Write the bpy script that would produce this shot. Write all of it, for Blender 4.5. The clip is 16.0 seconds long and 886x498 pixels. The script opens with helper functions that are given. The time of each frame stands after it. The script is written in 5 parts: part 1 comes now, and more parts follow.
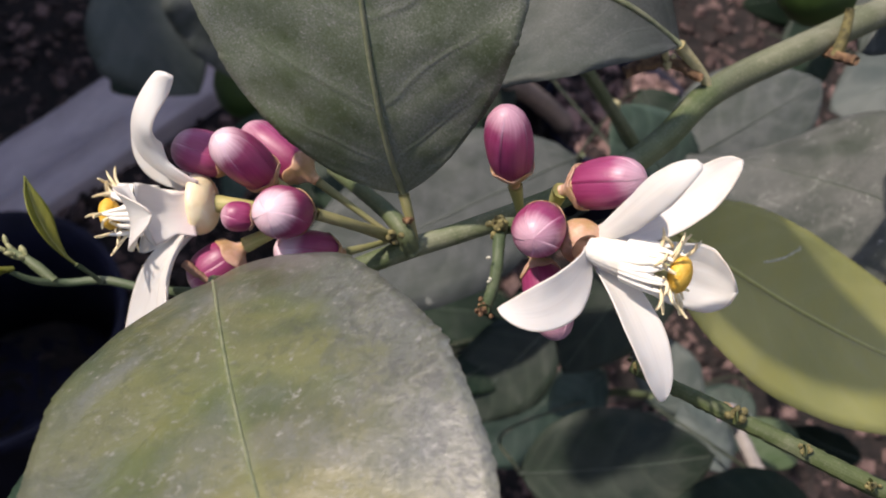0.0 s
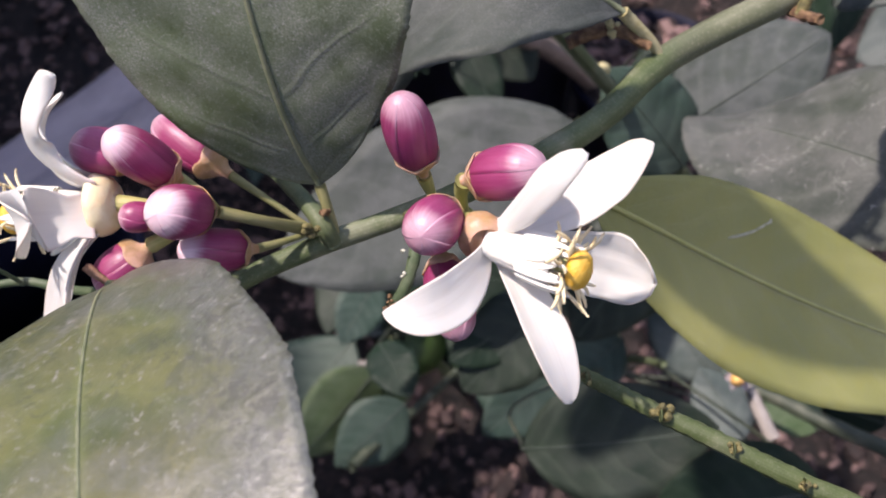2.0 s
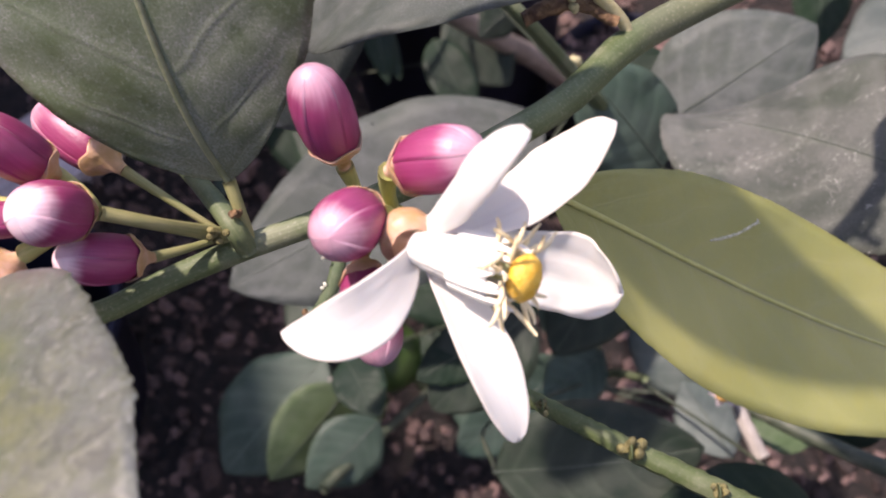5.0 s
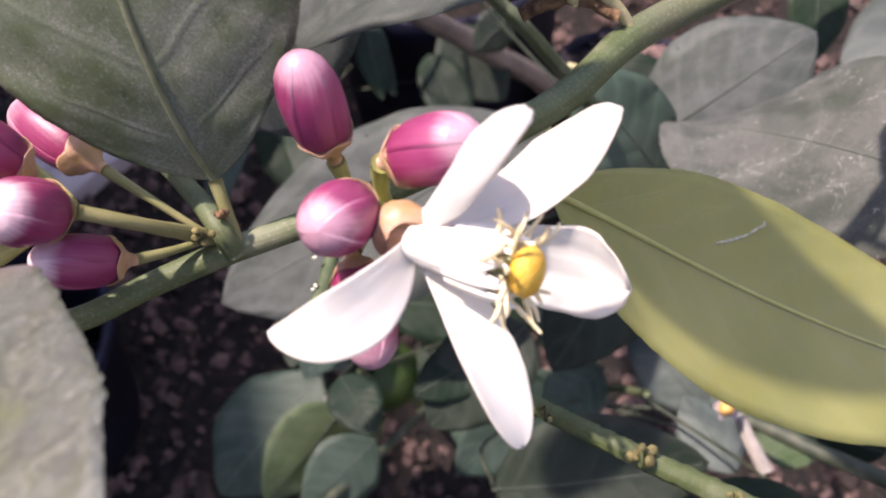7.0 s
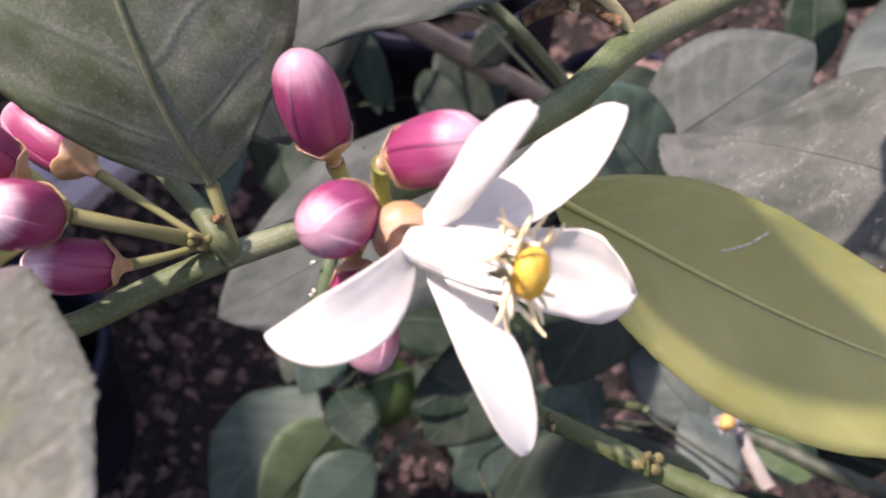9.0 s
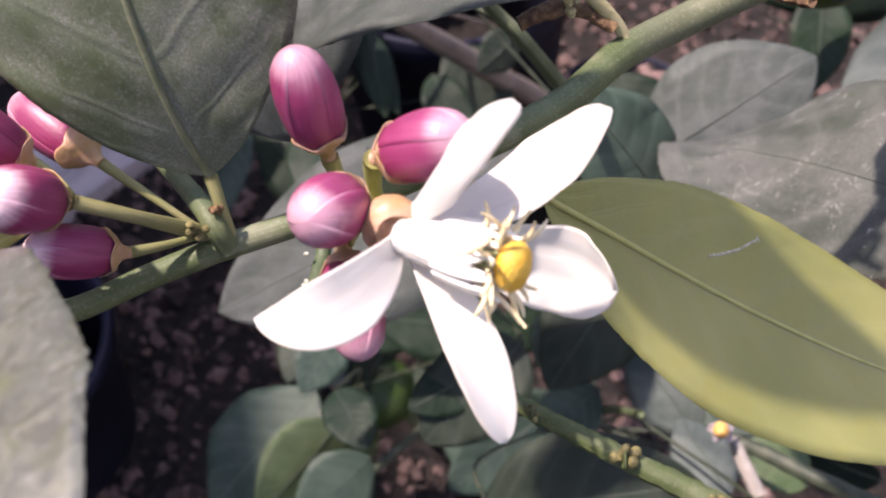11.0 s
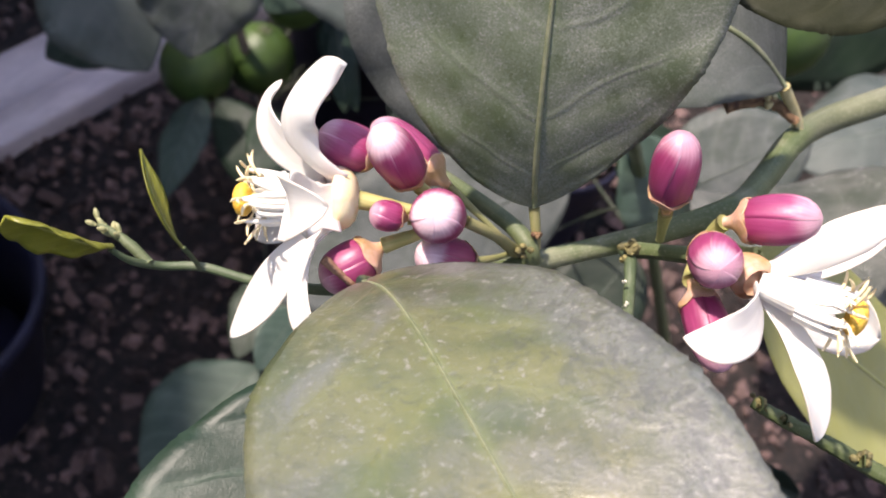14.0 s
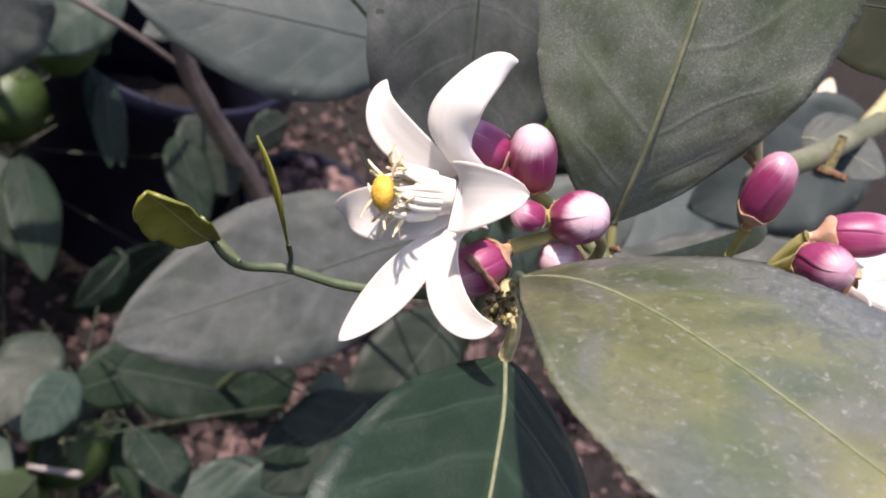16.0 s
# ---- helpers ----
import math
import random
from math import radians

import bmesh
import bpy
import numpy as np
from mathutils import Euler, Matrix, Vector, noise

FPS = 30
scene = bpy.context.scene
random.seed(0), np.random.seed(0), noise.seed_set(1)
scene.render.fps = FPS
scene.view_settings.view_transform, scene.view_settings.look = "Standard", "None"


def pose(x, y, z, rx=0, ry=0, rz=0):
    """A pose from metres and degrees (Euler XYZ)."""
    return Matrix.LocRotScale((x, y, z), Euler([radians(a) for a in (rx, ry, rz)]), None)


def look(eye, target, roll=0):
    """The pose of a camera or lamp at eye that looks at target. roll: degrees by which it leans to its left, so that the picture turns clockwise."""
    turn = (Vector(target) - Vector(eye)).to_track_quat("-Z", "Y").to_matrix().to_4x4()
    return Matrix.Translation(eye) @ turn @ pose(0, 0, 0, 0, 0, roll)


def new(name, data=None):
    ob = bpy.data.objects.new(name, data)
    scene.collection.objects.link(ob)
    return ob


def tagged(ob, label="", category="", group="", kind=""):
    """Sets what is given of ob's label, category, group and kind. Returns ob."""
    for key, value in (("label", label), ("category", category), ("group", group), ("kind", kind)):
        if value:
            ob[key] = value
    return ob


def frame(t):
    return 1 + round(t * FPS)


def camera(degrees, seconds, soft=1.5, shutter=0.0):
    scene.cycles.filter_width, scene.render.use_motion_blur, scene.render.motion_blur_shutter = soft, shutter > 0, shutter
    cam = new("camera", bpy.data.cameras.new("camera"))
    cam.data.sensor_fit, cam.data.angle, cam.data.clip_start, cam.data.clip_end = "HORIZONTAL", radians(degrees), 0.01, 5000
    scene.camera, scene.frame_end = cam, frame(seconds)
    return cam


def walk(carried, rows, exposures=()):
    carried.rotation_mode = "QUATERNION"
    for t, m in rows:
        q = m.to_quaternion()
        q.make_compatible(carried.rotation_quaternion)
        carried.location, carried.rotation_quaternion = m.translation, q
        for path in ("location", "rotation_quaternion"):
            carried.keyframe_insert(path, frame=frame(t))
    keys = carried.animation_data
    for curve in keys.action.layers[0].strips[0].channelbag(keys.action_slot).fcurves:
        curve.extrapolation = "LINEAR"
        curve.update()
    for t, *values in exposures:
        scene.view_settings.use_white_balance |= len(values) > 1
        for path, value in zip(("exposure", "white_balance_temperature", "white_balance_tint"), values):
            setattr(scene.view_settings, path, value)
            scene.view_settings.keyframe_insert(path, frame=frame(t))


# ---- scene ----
cam = camera(48.3, 16.0, 1.9)
cam.data.dof.use_dof, cam.data.dof.focus_distance, cam.data.dof.aperture_fstop = True, 0.158, 33.0
METRES, EYE, TILT, LEAN, TURN = 0.26, 0.85, -55.0, 0.0, 0.0
ROWS = [
    (0.0, 0.0, 0.0, 0.0, 0.0, 0.0, 0.0),
    (0.5, 0.0237, 0.0008, 0.0141, 1.26, -0.32, 0.52),
    (1.0, 0.0537, 0.0189, 0.016, 1.57, -1.89, 0.98),
    (1.5, 0.0745, 0.0345, 0.017, 2.3, -2.71, 1.84),
    (2.0, 0.0967, 0.037, 0.0212, 3.22, -2.34, 1.83),
    (2.5, 0.1045, 0.0458, 0.0203, 3.24, -2.2, 1.58),
    (3.0, 0.1066, 0.0664, 0.0145, 3.35, -2.14, 1.36),
    (3.5, 0.1062, 0.0964, 0.0114, 2.83, -2.1, 1.29),
    (4.0, 0.1095, 0.1088, 0.0078, 2.92, -1.85, 1.27),
    (4.5, 0.1151, 0.1351, 0.0094, 2.69, -1.56, 1.95),
    (5.0, 0.1229, 0.1428, 0.0121, 2.39, -1.67, 2.38),
    (7.5, 0.1203, 0.1743, -0.0032, 2.04, -0.11, 2.86),
    (8.0, 0.1198, 0.176, -0.0051, 1.85, 0.17, 2.86),
    (8.5, 0.1167, 0.1798, -0.007, 1.91, 0.37, 2.87),
    (11.0, 0.1264, 0.1653, -0.0133, 2.24, 0.86, 1.41),
    (11.5, 0.1166, 0.1532, -0.011, 1.06, 0.38, 0.39),
    (12.0, 0.0694, 0.1475, 0.0011, -2.23, 0.68, -1.35),
    (12.5, -0.0004, 0.1155, 0.022, -3.94, 0.56, -3.55),
    (13.0, -0.0305, 0.0652, 0.0344, -3.27, -1.08, -5.13),
    (13.5, -0.0672, 0.0438, 0.0248, -3.44, -1.87, -6.86),
    (14.0, -0.1757, 0.0275, -0.0044, -6.8, 0.75, -5.31),
    (14.5, -0.2428, 0.0035, -0.0039, -11.6, 2.68, -4.48),
    (15.0, -0.3299, 0.0272, -0.0475, -15.92, 4.53, -6.47),
    (15.5, -0.412, 0.06, -0.0763, -20.9, 6.17, -5.45),
    (16.0, -0.4538, 0.1101, -0.0894, -25.43, 7.53, -5.64),
]
walk(cam, [(t, pose(0, 0, EYE, TILT, LEAN, TURN) @ pose(METRES * x, METRES * y, METRES * z, 90 + pitch, roll, yaw)) for t, x, y, z, yaw, pitch, roll in ROWS], [
(0.0, 1.08, 7350, 20), (0.5, 1.15, 7350, 20), (1.0, 1.46, 7250, 20), (1.5, 1.52, 7200, 24), (2.0, 1.35, 7000, 24), (3.0, 1.32, 7000, 24), (4.0, 1.38, 7000, 24), (4.5, 1.40, 7300, 26), (5.0, 1.65, 7350, 28), (7.5, 1.74, 7350, 28), (8.5, 1.77, 7350, 28), (11.5, 1.74, 7350, 28), (13.0, 1.74, 7100, 22), (14.0, 1.77, 7400, 22), (14.5, 1.75, 7400, 22), (15.0, 1.60, 7150, 25), (15.5, 1.54, 7150, 25), (16.0, 1.54, 7150, 25),
])

# ---- light ----
world = bpy.data.worlds.new("world")
scene.world = world
world.use_nodes = True
wn = world.node_tree
sky = wn.nodes.new("ShaderNodeTexSky")
sky.sky_type, sky.sun_disc = "NISHITA", False
SUN_UP, SUN_TURN = 65.0, 285.0
sky.sun_elevation, sky.sun_rotation = radians(SUN_UP), radians(SUN_TURN)
wn.links.new(sky.outputs["Color"], wn.nodes["Background"].inputs["Color"])
wn.nodes["Background"].inputs["Strength"].default_value = 0.105
sun = new("sun", bpy.data.lights.new("sun", "SUN"))
sun.data.energy, sun.data.angle, sun.data.color = 2.3, radians(1.7), (1.0, 0.985, 0.93)
SUN_DIR = Vector((math.sin(radians(SUN_TURN)) * math.cos(radians(SUN_UP)), math.cos(radians(SUN_TURN)) * math.cos(radians(SUN_UP)), math.sin(radians(SUN_UP))))
sun.matrix_world = look(SUN_DIR * 3, (0, 0, 0))


# ---- materials ----
class Nodes:
    """A material's node tree, with short calls for the nodes used here."""

    def __init__(self, name):
        self.mat = bpy.data.materials.new(name)
        self.mat.use_nodes = True
        self.tree = self.mat.node_tree
        self.bsdf = self.tree.nodes["Principled BSDF"]

    def put(self, socket, value):
        if isinstance(value, bpy.types.NodeSocket):
            self.tree.links.new(value, socket)
        elif isinstance(value, tuple) and len(value) == 3 and socket.type == "RGBA":
            socket.default_value = (*value, 1)
        else:
            socket.default_value = value

    def math(self, op, a, b=0.0, c=0.0, clamp=False):
        n = self.tree.nodes.new("ShaderNodeMath")
        n.operation, n.use_clamp = op, clamp
        for s, v in zip(n.inputs, (a, b, c)):
            self.put(s, v)
        return n.outputs[0]

    def ramp(self, x, lo, hi, a=0.0, b=1.0):
        n = self.tree.nodes.new("ShaderNodeMapRange")
        n.interpolation_type = "SMOOTHSTEP"
        for s, v in zip(n.inputs, (x, lo, hi, a, b)):
            self.put(s, v)
        return n.outputs[0]

    def noise(self, scale, detail=3.0, rough=0.55, where=None, distortion=0.0):
        n = self.tree.nodes.new("ShaderNodeTexNoise")
        n.inputs["Scale"].default_value, n.inputs["Detail"].default_value, n.inputs["Roughness"].default_value = scale, detail, rough
        n.inputs["Distortion"].default_value = distortion
        self.tree.links.new(where or self.coord("Object"), n.inputs["Vector"])
        return n.outputs["Fac"]

    def coord(self, name):
        return self.tree.nodes.new("ShaderNodeTexCoord").outputs[name]

    def scaled(self, vec, x, y, z):
        n = self.tree.nodes.new("ShaderNodeVectorMath")
        n.operation = "MULTIPLY"
        self.tree.links.new(vec, n.inputs[0])
        n.inputs[1].default_value = (x, y, z)
        return n.outputs[0]

    def uv(self):
        n = self.tree.nodes.new("ShaderNodeSeparateXYZ")
        self.tree.links.new(self.coord("UV"), n.inputs[0])
        return n.outputs[0], n.outputs[1]

    def chance(self):
        return self.tree.nodes.new("ShaderNodeObjectInfo").outputs["Random"]

    def mix(self, fac, a, b):
        n = self.tree.nodes.new("ShaderNodeMix")
        n.data_type = "RGBA"
        self.put(n.inputs[0], fac), self.put(n.inputs[6], a), self.put(n.inputs[7], b)
        return n.outputs[2]

    def bump(self, height, strength=0.3, distance=0.0003):
        n = self.tree.nodes.new("ShaderNodeBump")
        n.inputs["Strength"].default_value, n.inputs["Distance"].default_value = strength, distance
        self.tree.links.new(height, n.inputs["Height"])
        self.tree.links.new(n.outputs[0], self.bsdf.inputs["Normal"])

    def thin(self, color, share):
        """Lets that share of the light through, as a thin petal or leaf does."""
        through_light = self.tree.nodes.new("ShaderNodeBsdfTranslucent")
        both = self.tree.nodes.new("ShaderNodeMixShader")
        self.put(through_light.inputs["Color"], color), self.put(both.inputs[0], share)
        self.tree.links.new(self.bsdf.outputs[0], both.inputs[1])
        self.tree.links.new(through_light.outputs[0], both.inputs[2])
        self.tree.links.new(both.outputs[0], self.tree.nodes["Material Output"].inputs["Surface"])
        return self.mat

    def done(self, color=None, rough=None, **more):
        if color is not None:
            self.put(self.bsdf.inputs["Base Color"], color)
        if rough is not None:
            self.put(self.bsdf.inputs["Roughness"], rough)
        for key, value in more.items():
            self.put(self.bsdf.inputs[key.replace("_", " ")], value)
        return self.mat


def leaf_material(name, green, deep, dust=0.5, dust_color=(0.25, 0.25, 0.23), yellow=0.0, veins=8.0, gloss=0.42, size=1.0, glow=0.0, relief=1.0, worn=None, spec=0.5, scuffs=0.0):
    """Citrus leaf: two greens, side veins slanting off the midrib, a coat of pale dust in blotches and fine grains."""
    n = Nodes(name)
    u, v = n.uv()
    off = n.math("ABSOLUTE", n.math("MULTIPLY_ADD", v, 2.0, -1.0))
    wob = n.noise(55 / size, 2.0)
    slant = n.math("SUBTRACT", n.math("MULTIPLY_ADD", wob, 0.10, u), n.math("MULTIPLY", n.math("POWER", off, 1.35), 0.24))
    comb = n.math("PINGPONG", n.math("MULTIPLY", slant, veins), 0.5)
    line = n.math("MULTIPLY", n.ramp(comb, 0.0, 0.085, 1.0, 0.0), n.ramp(off, 0.55, 0.95, 1.0, 0.0))
    soft = n.ramp(comb, 0.0, 0.32, 1.0, 0.0)
    mid = n.ramp(off, 0.0, 0.07, 1.0, 0.0)
    blot = n.noise(45 / size, 4.0, 0.6)
    big = n.noise(18 / size, 2.0)
    color = n.mix(n.ramp(n.math("MULTIPLY_ADD", soft, 0.12 * relief, big), 0.35, 0.75), deep, green)
    if yellow:
        spots = n.math("MULTIPLY", n.ramp(n.noise((42 if worn else 95) / size, 5.0, 0.62, None, 0.5), 0.44, 0.66), yellow)
        color = n.mix(spots, color, (0.24, 0.215, 0.055) if worn else (0.30, 0.27, 0.040))
    vein = tuple(min(0.22, 1.7 * c + 0.012) for c in green)
    color = n.mix(n.math("MULTIPLY", line, 0.16 * relief), color, vein)
    color = n.mix(n.math("MULTIPLY", mid, 0.4), color, vein)
    grain = n.noise(2600 / size, 3.0, 0.75)
    flecks = n.ramp(n.noise(1300 / size, 4.0, 0.8), 0.54, 0.68)
    streak = n.noise(1.0, 4.0, 0.65, n.scaled(n.coord("UV"), 3.5, 5.0, 1.0), 0.7)
    drift = n.math("MULTIPLY_ADD", streak, 0.35, n.math("ADD", n.math("MULTIPLY", blot, 0.5), n.math("MULTIPLY", n.noise(170 / size, 3.0, 0.6), 0.25)))
    drift = n.math("ADD", drift, n.math("MULTIPLY", n.ramp(comb, 0.0, 0.26, 1.0, 0.0), 0.05 * relief))
    coat = n.math("MULTIPLY", n.ramp(drift, 0.40, 0.70), n.ramp(grain, 0.34, 0.66, 0.35, 1.0))
    coat = n.math("MULTIPLY", n.math("ADD", coat, n.math("MULTIPLY", flecks, 0.45)), dust, clamp=True)
    color = n.mix(coat, color, dust_color)
    color = n.mix(n.ramp(n.noise(900 / size, 3.0, 0.7), 0.60, 0.70, 0.0, 0.40 * min(1.0, dust)), color, deep)
    if worn:
        du, dv = n.math("MULTIPLY_ADD", u, 1 / worn[2], -worn[0] / worn[2]), n.math("MULTIPLY_ADD", v, 1 / worn[3], -worn[1] / worn[3])
        near = n.ramp(n.math("ADD", n.math("MULTIPLY", du, du), n.math("MULTIPLY", dv, dv)), 0.2, 1.0, 1.0, 0.0)
        wisp = n.math("ABSOLUTE", n.math("SUBTRACT", n.noise(1.0, 3.0, 0.6, n.scaled(n.coord("UV"), 6.0, 3.2, 1.0), 1.2), 0.5))
        crack = n.math("MULTIPLY", n.ramp(wisp, 0.0, 0.03, 0.75, 0.0), n.math("MULTIPLY", near, n.ramp(n.noise(300.0, 3.0, 0.7), 0.4, 0.6)))
        # Yellowed, chalky tip, brightened further by sky sheen put into the colour.
        tip = n.ramp(n.math("MULTIPLY_ADD", n.noise(40.0, 4.0), 0.5, u), 0.82, 1.10)
        color = n.mix(n.math("MULTIPLY", tip, 0.6), color, (0.36, 0.31, 0.12))
        rub = n.noise(120.0, 5.0, 0.68, None, 0.5)
        smear = n.noise(1.0, 4.0, 0.62, n.scaled(n.coord("UV"), 9.0, 2.6, 1.0), 0.9)
        fade = n.math("MULTIPLY_ADD", rub, 0.5, n.math("MULTIPLY_ADD", smear, 0.5, -0.5))
        golden = n.math("MULTIPLY", n.ramp(n.math("MULTIPLY_ADD", fade, 0.7, u), 0.40, 0.80), n.ramp(n.math("MULTIPLY_ADD", fade, 0.5, off), 0.25, 0.75, 0.40, 0.0))
        color = n.mix(golden, color, (0.170, 0.140, 0.035))
        rim = n.ramp(n.math("MULTIPLY_ADD", fade, -0.65, v), 0.06, 0.30, 1.0, 0.0)
        bands = n.math("MULTIPLY", n.ramp(n.math("MULTIPLY_ADD", fade, 0.45, n.math("PINGPONG", n.math("MULTIPLY_ADD", slant, 3.1, 0.15), 0.5)), 0.02, 0.22, 0.85, 0.0), n.ramp(smear, 0.38, 0.58))
        heel = n.math("MULTIPLY", n.ramp(n.math("MULTIPLY_ADD", fade, 0.6, v), 0.66, 0.94, 0.0, 0.7), n.ramp(u, 0.30, 0.60))
        veil = n.math("MAXIMUM", n.math("MAXIMUM", rim, bands), n.math("MAXIMUM", heel, n.ramp(n.math("MULTIPLY_ADD", fade, 0.8, u), 0.62, 1.0, 0.0, 0.7)))
        veil = n.math("MULTIPLY", veil, n.ramp(grain, 0.32, 0.66, 0.35, 0.85))
        color = n.mix(veil, color, n.mix(tip, (0.102, 0.105, 0.106), (0.24, 0.226, 0.185)))
        speckle = n.math("MULTIPLY", n.ramp(n.noise(850.0, 4.0, 0.75), 0.56, 0.64), n.ramp(rub, 0.38, 0.60, 0.15, 0.75))
        color = n.mix(speckle, color, (0.215, 0.210, 0.190))
        color = n.mix(n.ramp(n.noise(330.0, 5.0, 0.78, None, 0.8), 0.53, 0.62, 0.0, 0.6), color, (0.050, 0.058, 0.026))
        scrape = n.math("MULTIPLY", n.ramp(n.noise(300.0, 6.0, 0.80, None, 1.6), 0.49, 0.57, 0.0, 0.7), n.math("MAXIMUM", rim, n.math("MULTIPLY", heel, 0.6)))
        color = n.mix(scrape, color, (0.046, 0.047, 0.040))
        color = n.mix(crack, color, (0.040, 0.045, 0.030))
    if scuffs:
        mark = n.math("ABSOLUTE", n.math("SUBTRACT", n.noise(120.0, 4.0, 0.6, None, 1.6), 0.5))
        mark = n.math("MULTIPLY", n.ramp(mark, 0.0, 0.012, 1.0, 0.0), n.ramp(n.noise(75.0, 3.0, 0.6), 0.52, 0.62))
        color = n.mix(n.math("MULTIPLY", n.math("MAXIMUM", mark, n.ramp(n.noise(420.0, 3.0, 0.6), 0.68, 0.73)), scuffs), color, (0.42, 0.41, 0.39))
    shift = n.math("MULTIPLY_ADD", n.chance(), 0.3, 0.85)
    hue = n.tree.nodes.new("ShaderNodeHueSaturation")
    n.put(hue.inputs["Value"], shift), n.put(hue.inputs["Color"], color)
    height = n.math("ADD", n.math("MULTIPLY", soft, -0.55 * relief), n.math("ADD", n.math("MULTIPLY", line, 0.3 * relief), n.math("MULTIPLY_ADD", grain, 0.22, n.math("MULTIPLY", n.noise(260 / size, 3.0), 0.5))))
    if worn:
        height = n.math("MULTIPLY_ADD", n.noise(170.0, 5.0, 0.7, None, 0.6), 1.3, height)
    n.bump(height, 0.45, 0.0006 * size)
    more = {"Specular_IOR_Level": spec}
    if worn:
        more |= {"Coat_Weight": 0.5, "Coat_IOR": 1.6, "Coat_Roughness": 0.42}
    if glow:
        more |= {"Subsurface_Weight": glow, "Subsurface_Radius": (0.004, 0.004, 0.001)}
    return n.done(hue.outputs[0], n.math("MULTIPLY_ADD", coat, 0.35, gloss), **more)


def stem_material(name, a, b, scale=1.0, dust=0.25, old=0.0):
    """Young bark: lengthwise streaks and pale flecks."""
    n = Nodes(name)
    u, v = n.uv()
    streak = n.noise(1.0, 3.0, 0.6, n.scaled(n.coord("UV"), 3.0, 22.0, 1.0), 0.4)
    color = n.mix(n.ramp(n.math("MULTIPLY_ADD", n.noise(120 * scale), 0.5, n.math("MULTIPLY", streak, 0.5)), 0.35, 0.65), a, b)
    if old:
        color = n.mix(n.ramp(n.math("MULTIPLY_ADD", streak, 0.06, u), old, old + 0.06, 0.3, 0.0), color, (0.165, 0.140, 0.115))
    pale = n.ramp(n.noise(1600 * scale, 3.0), 0.52, 0.72, 0.0, 0.6)
    color = n.mix(n.math("MULTIPLY", n.math("ADD", pale, n.ramp(n.noise(70 * scale, 3.0), 0.5, 0.7, 0.0, 0.7)), dust), color, (0.36, 0.34, 0.26))
    n.bump(n.math("ADD", streak, n.math("MULTIPLY", n.noise(1100 * scale), 0.6)), 0.22, 0.0004 / scale)
    return n.done(color, 0.6)


def petal_material():
    """Waxy white petal: faint lengthwise ribs, a rosy foot and a touch of cream at the rim."""
    n = Nodes("petal_white")
    u, v = n.uv()
    off = n.math("ABSOLUTE", n.math("MULTIPLY_ADD", v, 2.0, -1.0))
    streak = n.noise(1.0, 3.0, 0.5, n.scaled(n.coord("UV"), 1.3, 13.0, 1.0), 0.3)
    ribs = n.noise(1.0, 2.0, 0.5, n.scaled(n.coord("UV"), 0.8, 5.0, 1.0), 0.2)
    color = n.mix(n.ramp(n.noise(90.0, 3.0), 0.4, 0.75, 0.0, 0.6), (0.84, 0.825, 0.785), (0.82, 0.795, 0.765))
    color = n.mix(n.ramp(streak, 0.50, 0.70, 0.0, 0.4), color, (0.75, 0.725, 0.69))
    color = n.mix(n.math("MULTIPLY", n.ramp(off, 0.88, 1.0), n.ramp(u, 0.2, 0.9, 0.0, 0.4)), color, (0.74, 0.60, 0.46))
    color = n.mix(n.ramp(n.math("MULTIPLY_ADD", streak, 0.12, u), 0.08, 0.26, 0.4, 0.0), color, (0.68, 0.47, 0.49))
    n.bump(n.math("ADD", n.math("MULTIPLY", ribs, 1.6), n.math("ADD", n.math("MULTIPLY", streak, 0.6), n.math("MULTIPLY", n.noise(900.0), 0.2))), 0.11, 0.0005)
    n.done(color, 0.5, Subsurface_Weight=0.5, Subsurface_Radius=(0.0030, 0.0027, 0.0025))
    return n.thin(color, 0.30)


